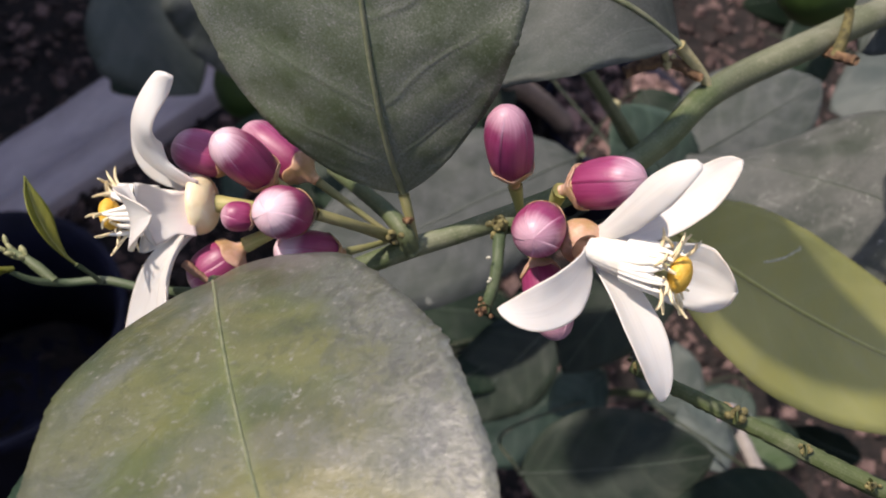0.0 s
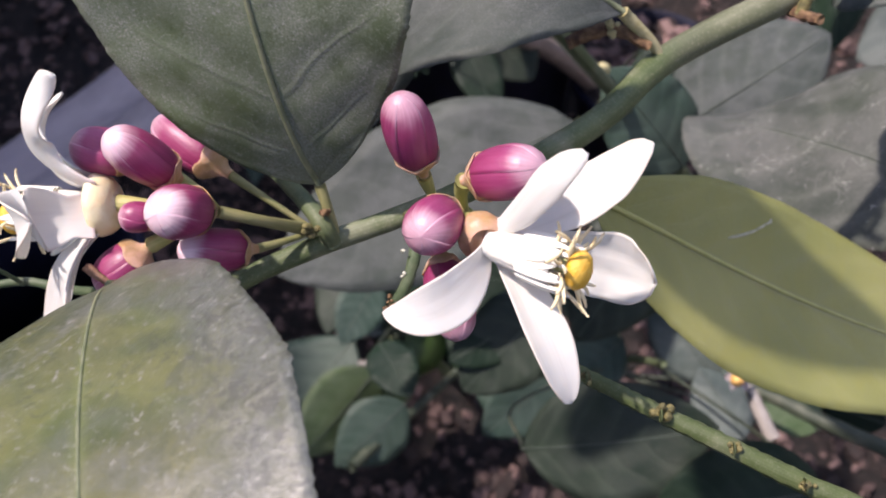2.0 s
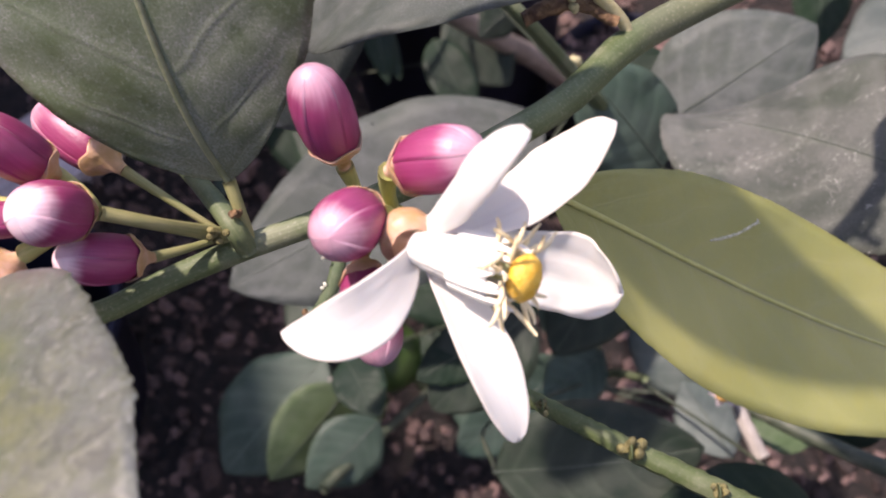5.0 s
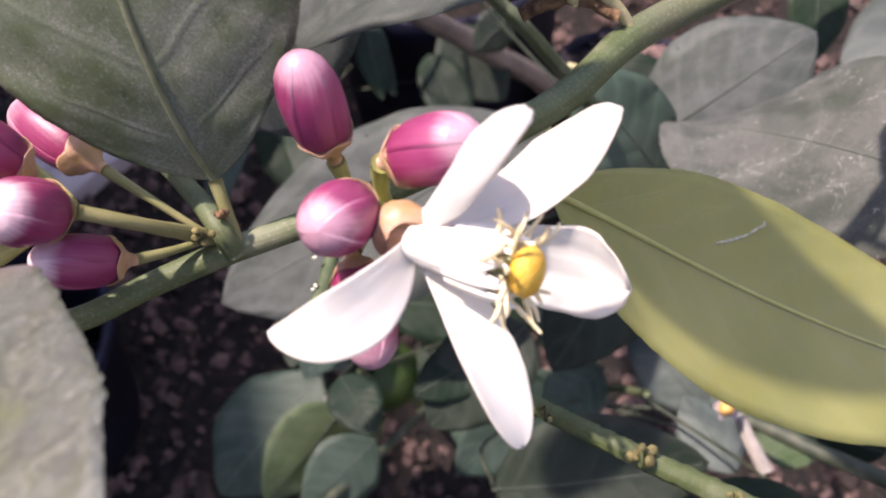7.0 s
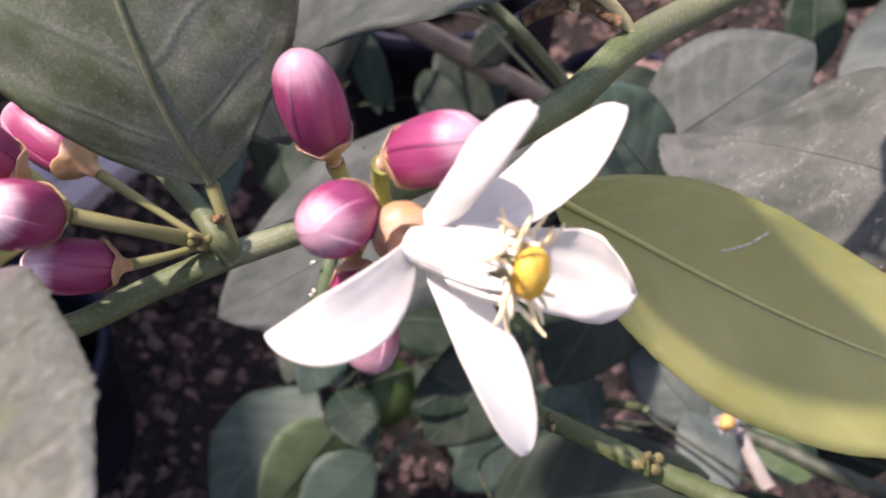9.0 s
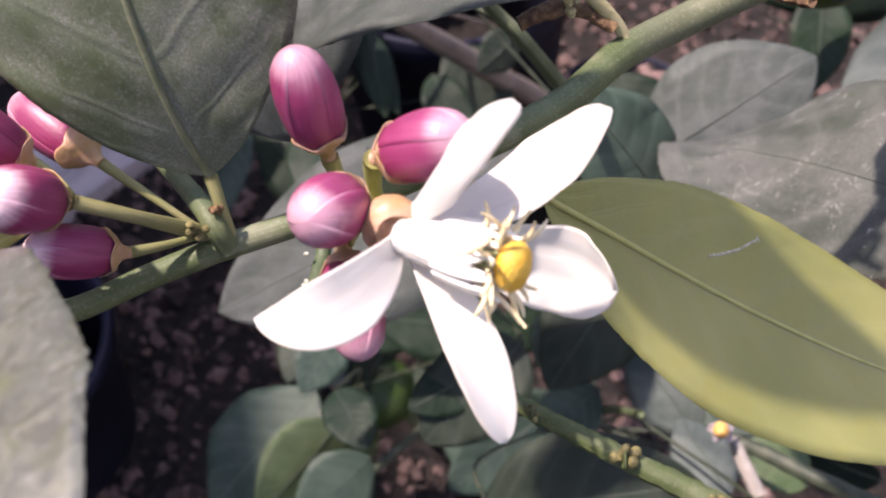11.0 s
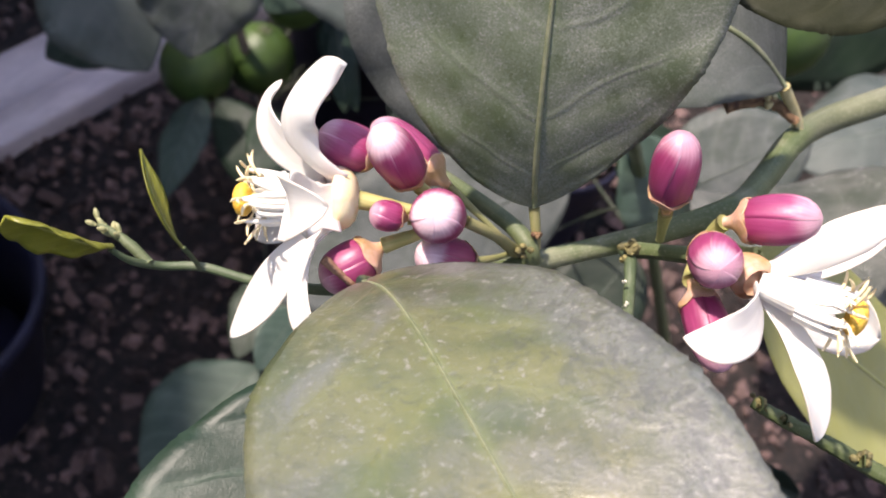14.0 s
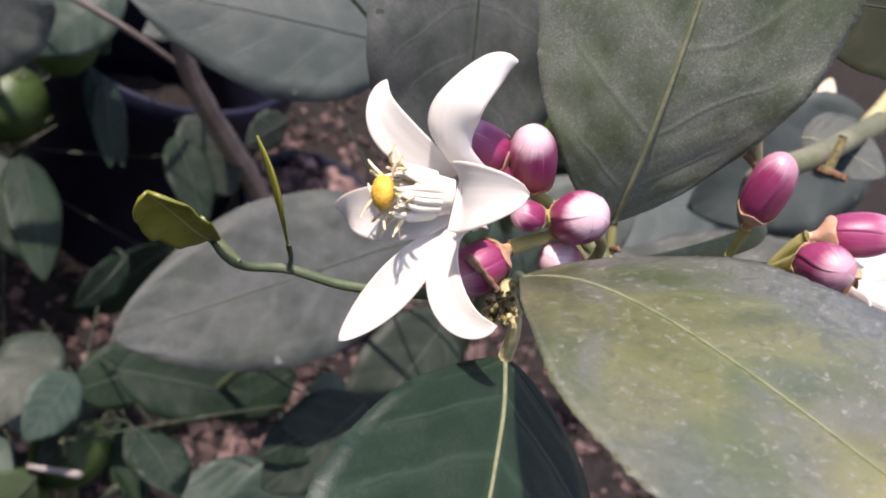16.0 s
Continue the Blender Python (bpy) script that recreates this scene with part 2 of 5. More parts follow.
def bud_material(name="bud_magenta", bloom_glint=1.0):
    """Magenta bud petals, fading to pinkish white at the top, partly highlights put into the colour, with a dark seam
    where one petal dips under the next.
    """
    n = Nodes(name)
    u, v = n.uv()
    streak = n.noise(1.0, 3.0, 0.55, n.scaled(n.coord("UV"), 0.9, 9.0, 1.0), 0.3)
    patch = n.noise(150.0, 2.0)
    color = n.mix(n.ramp(n.math("MULTIPLY_ADD", streak, 0.6, n.math("MULTIPLY", patch, 0.4)), 0.3, 0.7), (0.222, 0.018, 0.084), (0.330, 0.054, 0.150))
    color = n.mix(n.ramp(u, 0.05, 0.5, 0.6, 0.0), color, (0.190, 0.009, 0.058))
    rise = n.math("ADD", n.math("MULTIPLY_ADD", patch, 0.36, u), n.math("MULTIPLY", streak, 0.12))
    # Pale petal tops together with sunlit highlights painted over them.
    pale = n.math("MULTIPLY", n.ramp(rise, 0.93, 1.19), n.math("MULTIPLY_ADD", n.chance(), 0.2 * bloom_glint, 0.50 * bloom_glint))
    color = n.mix(pale, color, (0.87, 0.68, 0.73))
    rim = n.math("MULTIPLY", n.ramp(v, 0.94, 0.99), n.ramp(u, 0.45, 0.95, 0.0, 0.55))
    color = n.mix(rim, color, (0.70, 0.44, 0.54))
    seam = n.math("MULTIPLY", n.ramp(v, 0.0, 0.12, 0.4, 0.0), n.ramp(u, 0.5, 0.95, 1.0, 0.1))
    color = n.mix(seam, color, (0.105, 0.006, 0.040))
    n.bump(n.math("ADD", n.math("MULTIPLY", streak, 0.8), n.math("MULTIPLY", n.noise(1800.0, 3.0), 0.7)), 0.30, 0.0003)
    return n.done(color, n.math("MULTIPLY_ADD", patch, 0.2, 0.36), Subsurface_Weight=0.10, Subsurface_Radius=(0.002, 0.0008, 0.001), Coat_Weight=0.25, Coat_Roughness=0.35)


def plain_material(name, a, b, scale, rough=0.5, relief=0.3, depth=0.0005, **more):
    n = Nodes(name)
    color = n.mix(n.ramp(n.noise(scale, 4.0, 0.6), 0.32, 0.68), a, b)
    n.bump(n.noise(scale * 3, 3.0), relief, depth)
    return n.done(color, rough, **more)


def soil_material(name, loose=False, tone=1.0):
    """Dark potting soil with paler bits; loose pieces vary from piece to piece."""
    n = Nodes(name)
    if loose:
        pick = n.tree.nodes.new("ShaderNodeNewGeometry").outputs["Random Per Island"]
        color = n.mix(n.ramp(pick, 0.15, 1.0), (0.014, 0.009, 0.008), (0.105 * tone, 0.066 * tone, 0.060 * tone))
        color = n.mix(n.ramp(n.noise(160.0), 0.4, 0.7, 0.0, 0.6), color, (0.048, 0.026, 0.023))
        n.bump(n.noise(500.0, 4.0), 0.6, 0.001)
        return n.done(color, 0.85)
    color = n.mix(n.ramp(n.noise(60.0, 5.0, 0.7), 0.38, 0.7), (0.005, 0.0035, 0.0032), (0.022, 0.014, 0.012))
    color = n.mix(n.ramp(n.noise(260.0, 2.0), 0.6, 0.72, 0.0, 0.7), color, (0.09, 0.06, 0.05))
    n.bump(n.noise(150.0, 5.0, 0.7), 1.0, 0.006)
    return n.done(color, 0.9)


LEAF_TOP = leaf_material("leaf_dusty_olive", (0.064, 0.091, 0.036), (0.036, 0.056, 0.023), 0.95, (0.196, 0.208, 0.176), 0.0, 5.5, 0.5, 1.0, 0.0, 0.95)
LEAF_LOW = leaf_material("leaf_dusty_yellowing", (0.065, 0.084, 0.020), (0.033, 0.048, 0.018), 0.30, (0.102, 0.103, 0.086), 0.26, 6.0, 0.34, 1.0, 0.0, 0.6, (0.43, 0.16, 0.09, 0.22), 0.9)
LEAF_YELLOW = leaf_material("leaf_yellow_green", (0.326, 0.323, 0.113), (0.226, 0.239, 0.076), 0.12, (0.378, 0.367, 0.231), 0.22, 8.0, 0.4, 1.0, 0.15, 0.4)
# Shade among the background leaves is put into this near-black green.
LEAF_SHADED = leaf_material("leaf_green_shaded", (0.015, 0.032, 0.017), (0.007, 0.017, 0.011), 0.26, (0.066, 0.077, 0.066), 0.0, 8.0, 0.45, 1.0, 0.0, 0.5, spec=0.15)
# Olive leaf whose shade is painted in: darker than its sunlit place gives.
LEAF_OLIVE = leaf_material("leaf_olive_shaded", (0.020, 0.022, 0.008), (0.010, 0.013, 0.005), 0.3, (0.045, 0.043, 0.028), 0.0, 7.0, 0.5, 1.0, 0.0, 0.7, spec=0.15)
LEAF_GREY = leaf_material("leaf_grey_dust", (0.055, 0.069, 0.055), (0.037, 0.048, 0.042), 0.85, (0.132, 0.140, 0.139), 0.0, 7.0, 0.5, 1.0, 0.0, 0.7, spec=0.3)
LEAF_FAR = leaf_material("leaf_blue_green", (0.042, 0.073, 0.053), (0.020, 0.041, 0.031), 0.40, (0.098, 0.120, 0.107), 0.0, 7.0, 0.45, 1.5, 0.0, 0.7, spec=0.25)
LEAF_TEAL = leaf_material("leaf_teal_green", (0.054, 0.095, 0.068), (0.029, 0.054, 0.041), 0.35, (0.117, 0.144, 0.126), 0.0, 6.0, 0.42, 1.2, 0.0, 0.8, spec=0.35)
LEAF_SCUFFED = leaf_material("leaf_grey_scuffed", (0.049, 0.059, 0.044), (0.033, 0.041, 0.034), 0.9, (0.131, 0.131, 0.123), 0.0, 5.0, 0.5, 1.4, 0.0, 0.9, spec=0.3, scuffs=0.7)
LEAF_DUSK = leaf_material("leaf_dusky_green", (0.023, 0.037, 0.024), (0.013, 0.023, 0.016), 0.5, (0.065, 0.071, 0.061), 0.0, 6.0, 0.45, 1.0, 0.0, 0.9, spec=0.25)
LEAF_DEEP = leaf_material("leaf_deep_green", (0.012, 0.036, 0.016), (0.005, 0.019, 0.008), 0.26, (0.049, 0.073, 0.069), 0.0, 6.0, 0.40, 1.0, 0.0, 1.3, spec=0.4)
LEAF_YOUNG = leaf_material("leaf_young_lime", (0.195, 0.200, 0.022), (0.120, 0.130, 0.014), 0.03, (0.29, 0.29, 0.19), 0.15, 6.0, 0.35, 0.5, 0.2, 0.5)
RIB_PALE = plain_material("midrib_pale_green", (0.135, 0.159, 0.086), (0.208, 0.221, 0.135), 300.0, 0.5)
RIB_YOUNG = plain_material("midrib_lime", (0.216, 0.234, 0.072), (0.270, 0.270, 0.099), 300.0, 0.5)
RIB_YELLOW = plain_material("midrib_yellow_green", (0.367, 0.367, 0.122), (0.441, 0.428, 0.171), 300.0, 0.5)
RIB_DARK = plain_material("midrib_grey_green", (0.031, 0.044, 0.033), (0.049, 0.064, 0.049), 300.0, 0.5)
STEM = stem_material("stem_green", (0.058, 0.085, 0.027), (0.102, 0.130, 0.055), 1.0, 0.42, 0.25)
STEM_DARK = stem_material("stem_dark_green", (0.058, 0.086, 0.035), (0.104, 0.127, 0.058))
# Darker copy of the green stem, with shade put into its colours.
STEM_SHADE = stem_material("stalk_green_shaded", (0.024, 0.037, 0.022), (0.043, 0.055, 0.034))
STEM_GREY = stem_material("stem_grey_brown", (0.149, 0.119, 0.103), (0.281, 0.224, 0.198), 0.5)
TWIG_GREEN = stem_material("twig_bright_green", (0.049, 0.071, 0.019), (0.084, 0.107, 0.036), 1.5, 0.2)
TWIG_YOUNG = stem_material("twig_young_green", (0.040, 0.066, 0.028), (0.074, 0.105, 0.050), 1.5, 0.2)
STEM_PALE = stem_material("twig_pale_grey", (0.234, 0.207, 0.189), (0.360, 0.324, 0.297), 0.6)
PEDICEL = stem_material("pedicel_yellow_green", (0.291, 0.306, 0.099), (0.444, 0.383, 0.153), 1.0, 0.1)
CALYX = plain_material("calyx_cream_pink", (0.42, 0.26, 0.12), (0.58, 0.35, 0.27), 260.0, 0.45, Subsurface_Weight=0.2, Subsurface_Radius=(0.002, 0.001, 0.0006))
RECEPTACLE = plain_material("receptacle_cream", (0.75, 0.62, 0.36), (0.83, 0.76, 0.55), 160.0, 0.4, Subsurface_Weight=0.2, Subsurface_Radius=(0.002, 0.001, 0.0006))
STALK_OLIVE = stem_material("stalk_olive_green", (0.176, 0.189, 0.070), (0.277, 0.250, 0.115), 1.0, 0.1)
PETAL = petal_material()
BUD = bud_material("bud_magenta", 1.2)
BUD_DEEP = bud_material("bud_deep_magenta", 0.6)
FILAMENT = plain_material("filament_white", (0.80, 0.78, 0.72), (0.84, 0.80, 0.70), 400.0, 0.45)
ANTHER = plain_material("anther_cream_yellow", (0.78, 0.62, 0.34), (0.85, 0.74, 0.50), 700.0, 0.6, 0.4)
STIGMA = plain_material("stigma_golden_yellow", (0.80, 0.42, 0.035), (0.86, 0.53, 0.09), 900.0, 0.45, 0.6)
STYLE = plain_material("style_pale_green", (0.55, 0.58, 0.25), (0.62, 0.62, 0.32), 400.0, 0.4)
DRY = plain_material("dry_brown", (0.075, 0.035, 0.019), (0.231, 0.136, 0.068), 500.0, 0.8, 0.8, 0.0008)
DRY_STALK = plain_material("dry_pinkish_brown", (0.190, 0.095, 0.057), (0.323, 0.181, 0.114), 500.0, 0.75, 0.8, 0.0008)
LEAF_YELLOWISH = leaf_material("leaf_bright_green", (0.060, 0.098, 0.037), (0.038, 0.066, 0.025), 0.25, (0.221, 0.232, 0.187), 0.0, 7.0, 0.4, 2.0, 0.0, 0.3, spec=0.25)
STRAW = plain_material("straw_yellow", (0.428, 0.367, 0.173), (0.530, 0.470, 0.265), 500.0, 0.55, 0.5, 0.0005)
CRUMB = plain_material("dried_scales_green_brown", (0.075, 0.068, 0.027), (0.231, 0.197, 0.075), 700.0, 0.7, 0.6, 0.0006)
SCRATCH = plain_material("dry_scratch", (0.299, 0.299, 0.190), (0.598, 0.571, 0.462), 900.0, 0.8, 0.6, 0.0003)
SPRIG = plain_material("tiny_bud_grey_green", (0.204, 0.218, 0.095), (0.367, 0.354, 0.190), 900.0, 0.6, 0.4, 0.0003)
PALE_SPOT = plain_material("waxy_pale", (0.462, 0.462, 0.381), (0.626, 0.612, 0.517), 900.0, 0.6, 0.5, 0.0003)
CREAM = plain_material("dry_cream", (0.60, 0.54, 0.38), (0.72, 0.68, 0.54), 90.0, 0.6, 0.4, 0.001)
LEAF_PALE = leaf_material("leaf_pale_blue_grey", (0.065, 0.086, 0.076), (0.043, 0.060, 0.054), 0.55, (0.136, 0.149, 0.141), 0.0, 6.0, 0.5, 1.5, 0.0, 0.6, spec=0.4)
CHIPS = soil_material("bark_chips_pale", True, 2.9)
SCALE_LILAC = plain_material("papery_lilac", (0.36, 0.30, 0.33), (0.52, 0.45, 0.46), 300.0, 0.7, 0.4, 0.0005)
DRY_GOLD = plain_material("dead_leaf_gold", (0.612, 0.299, 0.068), (0.816, 0.490, 0.163), 200.0, 0.6, 0.5, 0.001)
LIME = plain_material("fruit_green", (0.024, 0.055, 0.010), (0.040, 0.078, 0.014), 60.0, 0.5, 0.35, 0.0015)
SOIL = soil_material("soil_dark")
BARK_BITS = soil_material("bark_bits", True, 1.75)
POT = plain_material("pot_navy_plastic", (0.006, 0.007, 0.018), (0.012, 0.013, 0.032), 30.0, 0.6, 0.15, Specular_IOR_Level=0.25)
PLANK = stem_material("plank_grey_violet", (0.400, 0.336, 0.361), (0.550, 0.470, 0.482), 0.05, 0.2)
# Pale so that the unseen walls bounce light back onto the plants.
WALL = plain_material("plaster_grey", (0.44, 0.43, 0.42), (0.52, 0.51, 0.49), 3.0, 0.9, 0.2, 0.002)

# ---- shapes ----
def part(name, mesh, material, parent=None, label=""):
    """One mesh object, under a thing or a part where one is given; meshes are in world places."""
    ob = new(name, mesh)
    ob.data.materials.append(material)
    if parent is not None:
        ob.parent = parent
        ob.matrix_parent_inverse = Matrix.Translation(-PLACE.get(parent.name, Vector((0, 0, 0))))
    return tagged(ob, label)


PLACE = {}


def thing(name, at, label, category, group=""):
    """An Empty at a thing's base."""
    ob = new(name)
    ob.empty_display_size = 0.01
    ob.location = at
    PLACE[ob.name] = Vector(at)
    return tagged(ob, label, category, group)


def mesh_of(name, verts, faces, uvs=None):
    me = bpy.data.meshes.new(name)
    me.from_pydata([tuple(map(float, p)) for p in verts], [], faces)
    if uvs is not None:
        layer = me.uv_layers.new(name="UVMap")
        loops = np.empty(len(me.loops), dtype=np.int32)
        me.loops.foreach_get("vertex_index", loops)
        layer.data.foreach_set("uv", np.asarray(uvs, dtype=np.float32)[loops].ravel())
    me.polygons.foreach_set("use_smooth", [True] * len(me.polygons))
    me.update()
    return me


def bezier(ctrl, u):
    """Points and tangents of a Bezier curve of any degree at the values u."""
    pts = np.asarray(ctrl, float)
    k = len(pts) - 1
    basis = lambda deg: np.stack([math.comb(deg, i) * u**i * (1 - u) ** (deg - i) for i in range(deg + 1)], 1)
    tan = basis(k - 1) @ (pts[1:] - pts[:-1]) * k
    return basis(k) @ pts, tan / np.maximum(np.linalg.norm(tan, axis=1, keepdims=True), 1e-9)


def unit(a):
    return a / np.maximum(np.linalg.norm(a, axis=-1, keepdims=True), 1e-9)


def blade(ctrl, width, face, face_end=None, peak=0.45, point=0.8, stub=0.0, fold=0.0, cup=0.0, wave=0.0, waves=3.0, teeth=0, tooth=0.02, roll=0.0, thick=0.00035, nu=36, nv=12, seed=0, bias=0.0, pucker=0.0, veins=6.0, crease=0.0):
    """A leaf or petal: a sheet of that full width along a Bezier midrib, its upper side towards face (turning to face_end).
    peak: where it is widest; point: high for a sharp tip; fold: V-fold in degrees; cup: edges raised; wave: rippled edges; roll: edges rolled under;
    pucker: side veins sunk between swollen fields; crease: shallow lengthwise furrows."""
    rng = np.random.default_rng(seed)
    u = np.linspace(0, 1, nu)
    c, t = bezier(ctrl, u)
    f0 = np.asarray(face, float)
    f1 = f0 if face_end is None else np.asarray(face_end, float)
    hint = f0 + (f1 - f0) * u[:, None]
    nrm = unit(hint - np.sum(hint * t, 1, keepdims=True) * t)
    side = np.cross(t, nrm)
    s = u ** (math.log(0.5) / math.log(peak))
    w = np.sin(np.pi * s) ** point
    w = np.maximum(w, stub * np.clip(1 - u / max(peak, 0.05), 0, 1) ** 0.5 + 0.004) * width / 2
    v = np.linspace(-1, 1, nv + 1)
    ph = rng.uniform(0, 6.28, 4)
    top = np.zeros((nu, nv + 1, 3))
    for j, q in enumerate(v):
        a = abs(q)
        edge = w * (1 + bias * np.sign(q))
        if teeth:
            saw = u * teeth + 0.8 * np.sin(11 * u + ph[3] + q) + 0.5 * np.sin(29 * u + ph[2])
            size = 0.25 + 0.75 * np.sin(7.3 * u * teeth / 9 + ph[1] * q) ** 2 * np.sin(17 * u + ph[0]) ** 2
            edge = edge * (1 + tooth * a**6 * (size * (saw % 1) + 0.6 * np.sin(23 * u + ph[2] * q) * np.sin(5 * u)))
        lift = np.sin(radians(fold)) * a * edge + cup * edge * a * a - roll * edge * a**5
        lift = lift + wave * edge * a * a * np.sin(waves * 6.283 * u + ph[0 if q < 0 else 1])
        lift = lift + 0.25 * wave * edge * a * np.sin(waves * 14.5 * u + ph[2] + (1.7 if q < 0 else 0))
        if pucker:
            slant = ((u - 0.24 * a**1.35 + (0.5 / veins if q > 0 else 0.0)) * veins) % 1
            dip = np.exp(-((np.minimum(slant, 1 - slant) / 0.16) ** 2))
            lift = lift - pucker * edge * dip * min(1.0, 3 * a) * max(0.0, 1 - a**3) * np.sin(np.pi * np.clip(u, 0, 1)) ** 0.5
        if crease:
            lift = lift + crease * edge * np.cos(9.4 * q + 1.2 * np.sin(3 * u + ph[3])) * np.sin(np.pi * u) * (1 - a**4)
        top[:, j] = c + side * (edge * q * math.cos(radians(fold)))[:, None] + nrm * lift[:, None]
    du, dv = np.gradient(top, axis=0), np.gradient(top, axis=1)
    nn = unit(np.cross(du, dv))
    flip = np.sign(np.sum(nn * nrm[:, None, :], 2, keepdims=True))
    thin = thick * (1 - 0.6 * np.abs(v) ** 4)[None, :, None]
    low = top - nn * np.where(flip == 0, 1, flip) * thin
    m = nv + 1
    idx = np.arange(nu * m).reshape(nu, m)
    faces = []
    for i in range(nu - 1):
        for j in range(nv):
            q = (idx[i, j], idx[i + 1, j], idx[i + 1, j + 1], idx[i, j + 1])
            faces.append(tuple(int(x) for x in q[::-1]))
            faces.append(tuple(int(x) + nu * m for x in q))
    for i in range(nu - 1):
        for j in (0, nv):
            q = (int(idx[i, j]), int(idx[i + 1, j]), int(idx[i + 1, j]) + nu * m, int(idx[i, j]) + nu * m)
            faces.append(q if j == 0 else q[::-1])
    for i in (0, nu - 1):
        for j in range(nv):
            q = (int(idx[i, j]), int(idx[i, j + 1]), int(idx[i, j + 1]) + nu * m, int(idx[i, j]) + nu * m)
            faces.append(q[::-1] if i == 0 else q)
    uu, vv = np.meshgrid(u, (v + 1) / 2, indexing="ij")
    uv = np.stack([uu.ravel(), vv.ravel()], 1)
    return mesh_of("blade", np.concatenate([top.reshape(-1, 3), low.reshape(-1, 3)]), faces, np.concatenate([uv, uv]))


def across(t):
    """A fixed direction that lies well off all the given tangents."""
    refs = np.array(((0.31, -0.87, 0.39), (0.88, 0.35, 0.32), (-0.25, 0.30, 0.92)))
    worst = np.abs(refs @ np.atleast_2d(t).T).max(1)
    return refs[int(np.argmin(worst))]


def tube(ctrl, radii, sides=10, n=16, bumps=0.0, seed=0, smooth=True):
    """A round rod along a Bezier curve (or straight through its points), its radius running through radii."""
    rng = np.random.default_rng(seed)
    u = np.linspace(0, 1, n)
    if smooth:
        c, t = bezier(ctrl, u)
    else:
        c, t = spline(ctrl, n)
    r = np.interp(u, np.linspace(0, 1, len(radii)), radii)
    a = unit(np.cross(t, across(t)))
    b = np.cross(t, a)
    verts, uvs = [], []
    for i in range(n):
        for k in range(sides + 1):
            th = 2 * math.pi * k / sides
            if k < sides:
                g = r[i] * (1 + bumps * rng.uniform(-1, 1))
            else:
                g = np.linalg.norm(verts[-sides] - c[i])
            verts.append(c[i] + (a[i] * math.cos(th) + b[i] * math.sin(th)) * g)
            uvs.append((u[i], k / sides))
    m = sides + 1
    faces = [(i * m + k, (i + 1) * m + k, (i + 1) * m + k + 1, i * m + k + 1)[::-1] for i in range(n - 1) for k in range(sides)]
    faces += [tuple(range(sides))[::1], tuple((n - 1) * m + k for k in range(sides))[::-1]]
    return mesh_of("rod", verts, faces, uvs)


def spline(pts, n):
    """A smooth curve through all the points (Catmull-Rom)."""
    p = np.asarray(pts, float)
    p = np.vstack([2 * p[0] - p[1], p, 2 * p[-1] - p[-2]])
    u = np.linspace(0, len(p) - 3 - 1e-6, n)
    i = u.astype(int)
    f = (u - i)[:, None]
    a, b, c, d = p[i], p[i + 1], p[i + 2], p[i + 3]
    q = 0.5 * (2 * b + (c - a) * f + (2 * a - 5 * b + 4 * c - d) * f**2 + (3 * b - a - 3 * c + d) * f**3)
    return q, unit(np.gradient(q, axis=0))


def lathe(base, tip, profile, sides=30, lobes=0, groove=0.0, flat=0.0, seed=0, frill=0.0):
    """A turned body from base to tip; profile: pairs of (share of the length, radius); lobes: shallow grooves along it."""
    base, tip = np.asarray(base, float), np.asarray(tip, float)
    axis = tip - base
    length = np.linalg.norm(axis)
    t = axis / length
    a = unit(np.cross(t, across(t)))
    b = np.cross(t, a)
    verts, uvs = [], []
    rng = np.random.default_rng(seed)
    turn = rng.uniform(0, 6.28)
    for h, r in profile:
        for k in range(sides + 1):
            th = 2 * math.pi * k / sides
            g = r
            if lobes:
                x = (k / sides * lobes) % 1
                g *= 1 - groove * max(0.0, 1 - min(x, 1 - x) / 0.13)
            hh = h + (frill * (abs(math.sin(lobes / 2 * th + turn)) - 0.5) if frill and h > 0.75 else 0)
            verts.append(base + t * (hh * length) + (a * math.cos(th + turn) * (1 + flat) + b * math.sin(th + turn) * (1 - flat)) * g)
            uvs.append((h, k / sides))
    m, n = sides + 1, len(profile)
    faces = [(i * m + k, (i + 1) * m + k, (i + 1) * m + k + 1, i * m + k + 1)[::-1] for i in range(n - 1) for k in range(sides)]
    if profile[-1][1] > 1e-5:
        faces.append(tuple((n - 1) * m + k for k in range(sides))[::-1])
    if profile[0][1] > 1e-5:
        faces.append(tuple(range(sides)))
    return mesh_of("turned", verts, faces, uvs)


def leaf(parent, ctrl, width, face, material, rib=None, rib_radius=0.0006, petiole=None, petiole_radius=0.0011, label="", stalk=None, **shape):
    """A leaf with its midrib, and its stalk where that shows."""
    ob = part("leaf", blade(ctrl, width, face, **shape), material, parent, label)
    u = np.linspace(0.0, 0.97, 7)
    c, t = bezier(ctrl, u)
    f = np.asarray(face, float) + (np.asarray(shape.get("face_end") or face, float) - np.asarray(face, float)) * u[:, None]
    nrm = unit(f - np.sum(f * t, 1, keepdims=True) * t)
    off = 0.25 * rib_radius
    part("midrib", tube(c + nrm * off, (rib_radius, rib_radius * 0.75, rib_radius * 0.3), 8, 24, smooth=False), rib or RIB_PALE, ob)
    if petiole:
        part("petiole", tube((*petiole, ctrl[0]), (petiole_radius, petiole_radius * 0.85, petiole_radius), 10, 14, smooth=False), stalk or rib or RIB_PALE, ob)
    return ob


BUD_PROFILE = [(0.0, 0.40), (0.05, 0.66), (0.15, 0.86), (0.3, 0.965), (0.48, 1.0), (0.62, 0.985), (0.75, 0.90), (0.85, 0.755), (0.92, 0.57), (0.965, 0.37), (0.99, 0.19), (1.0, 0.0)]


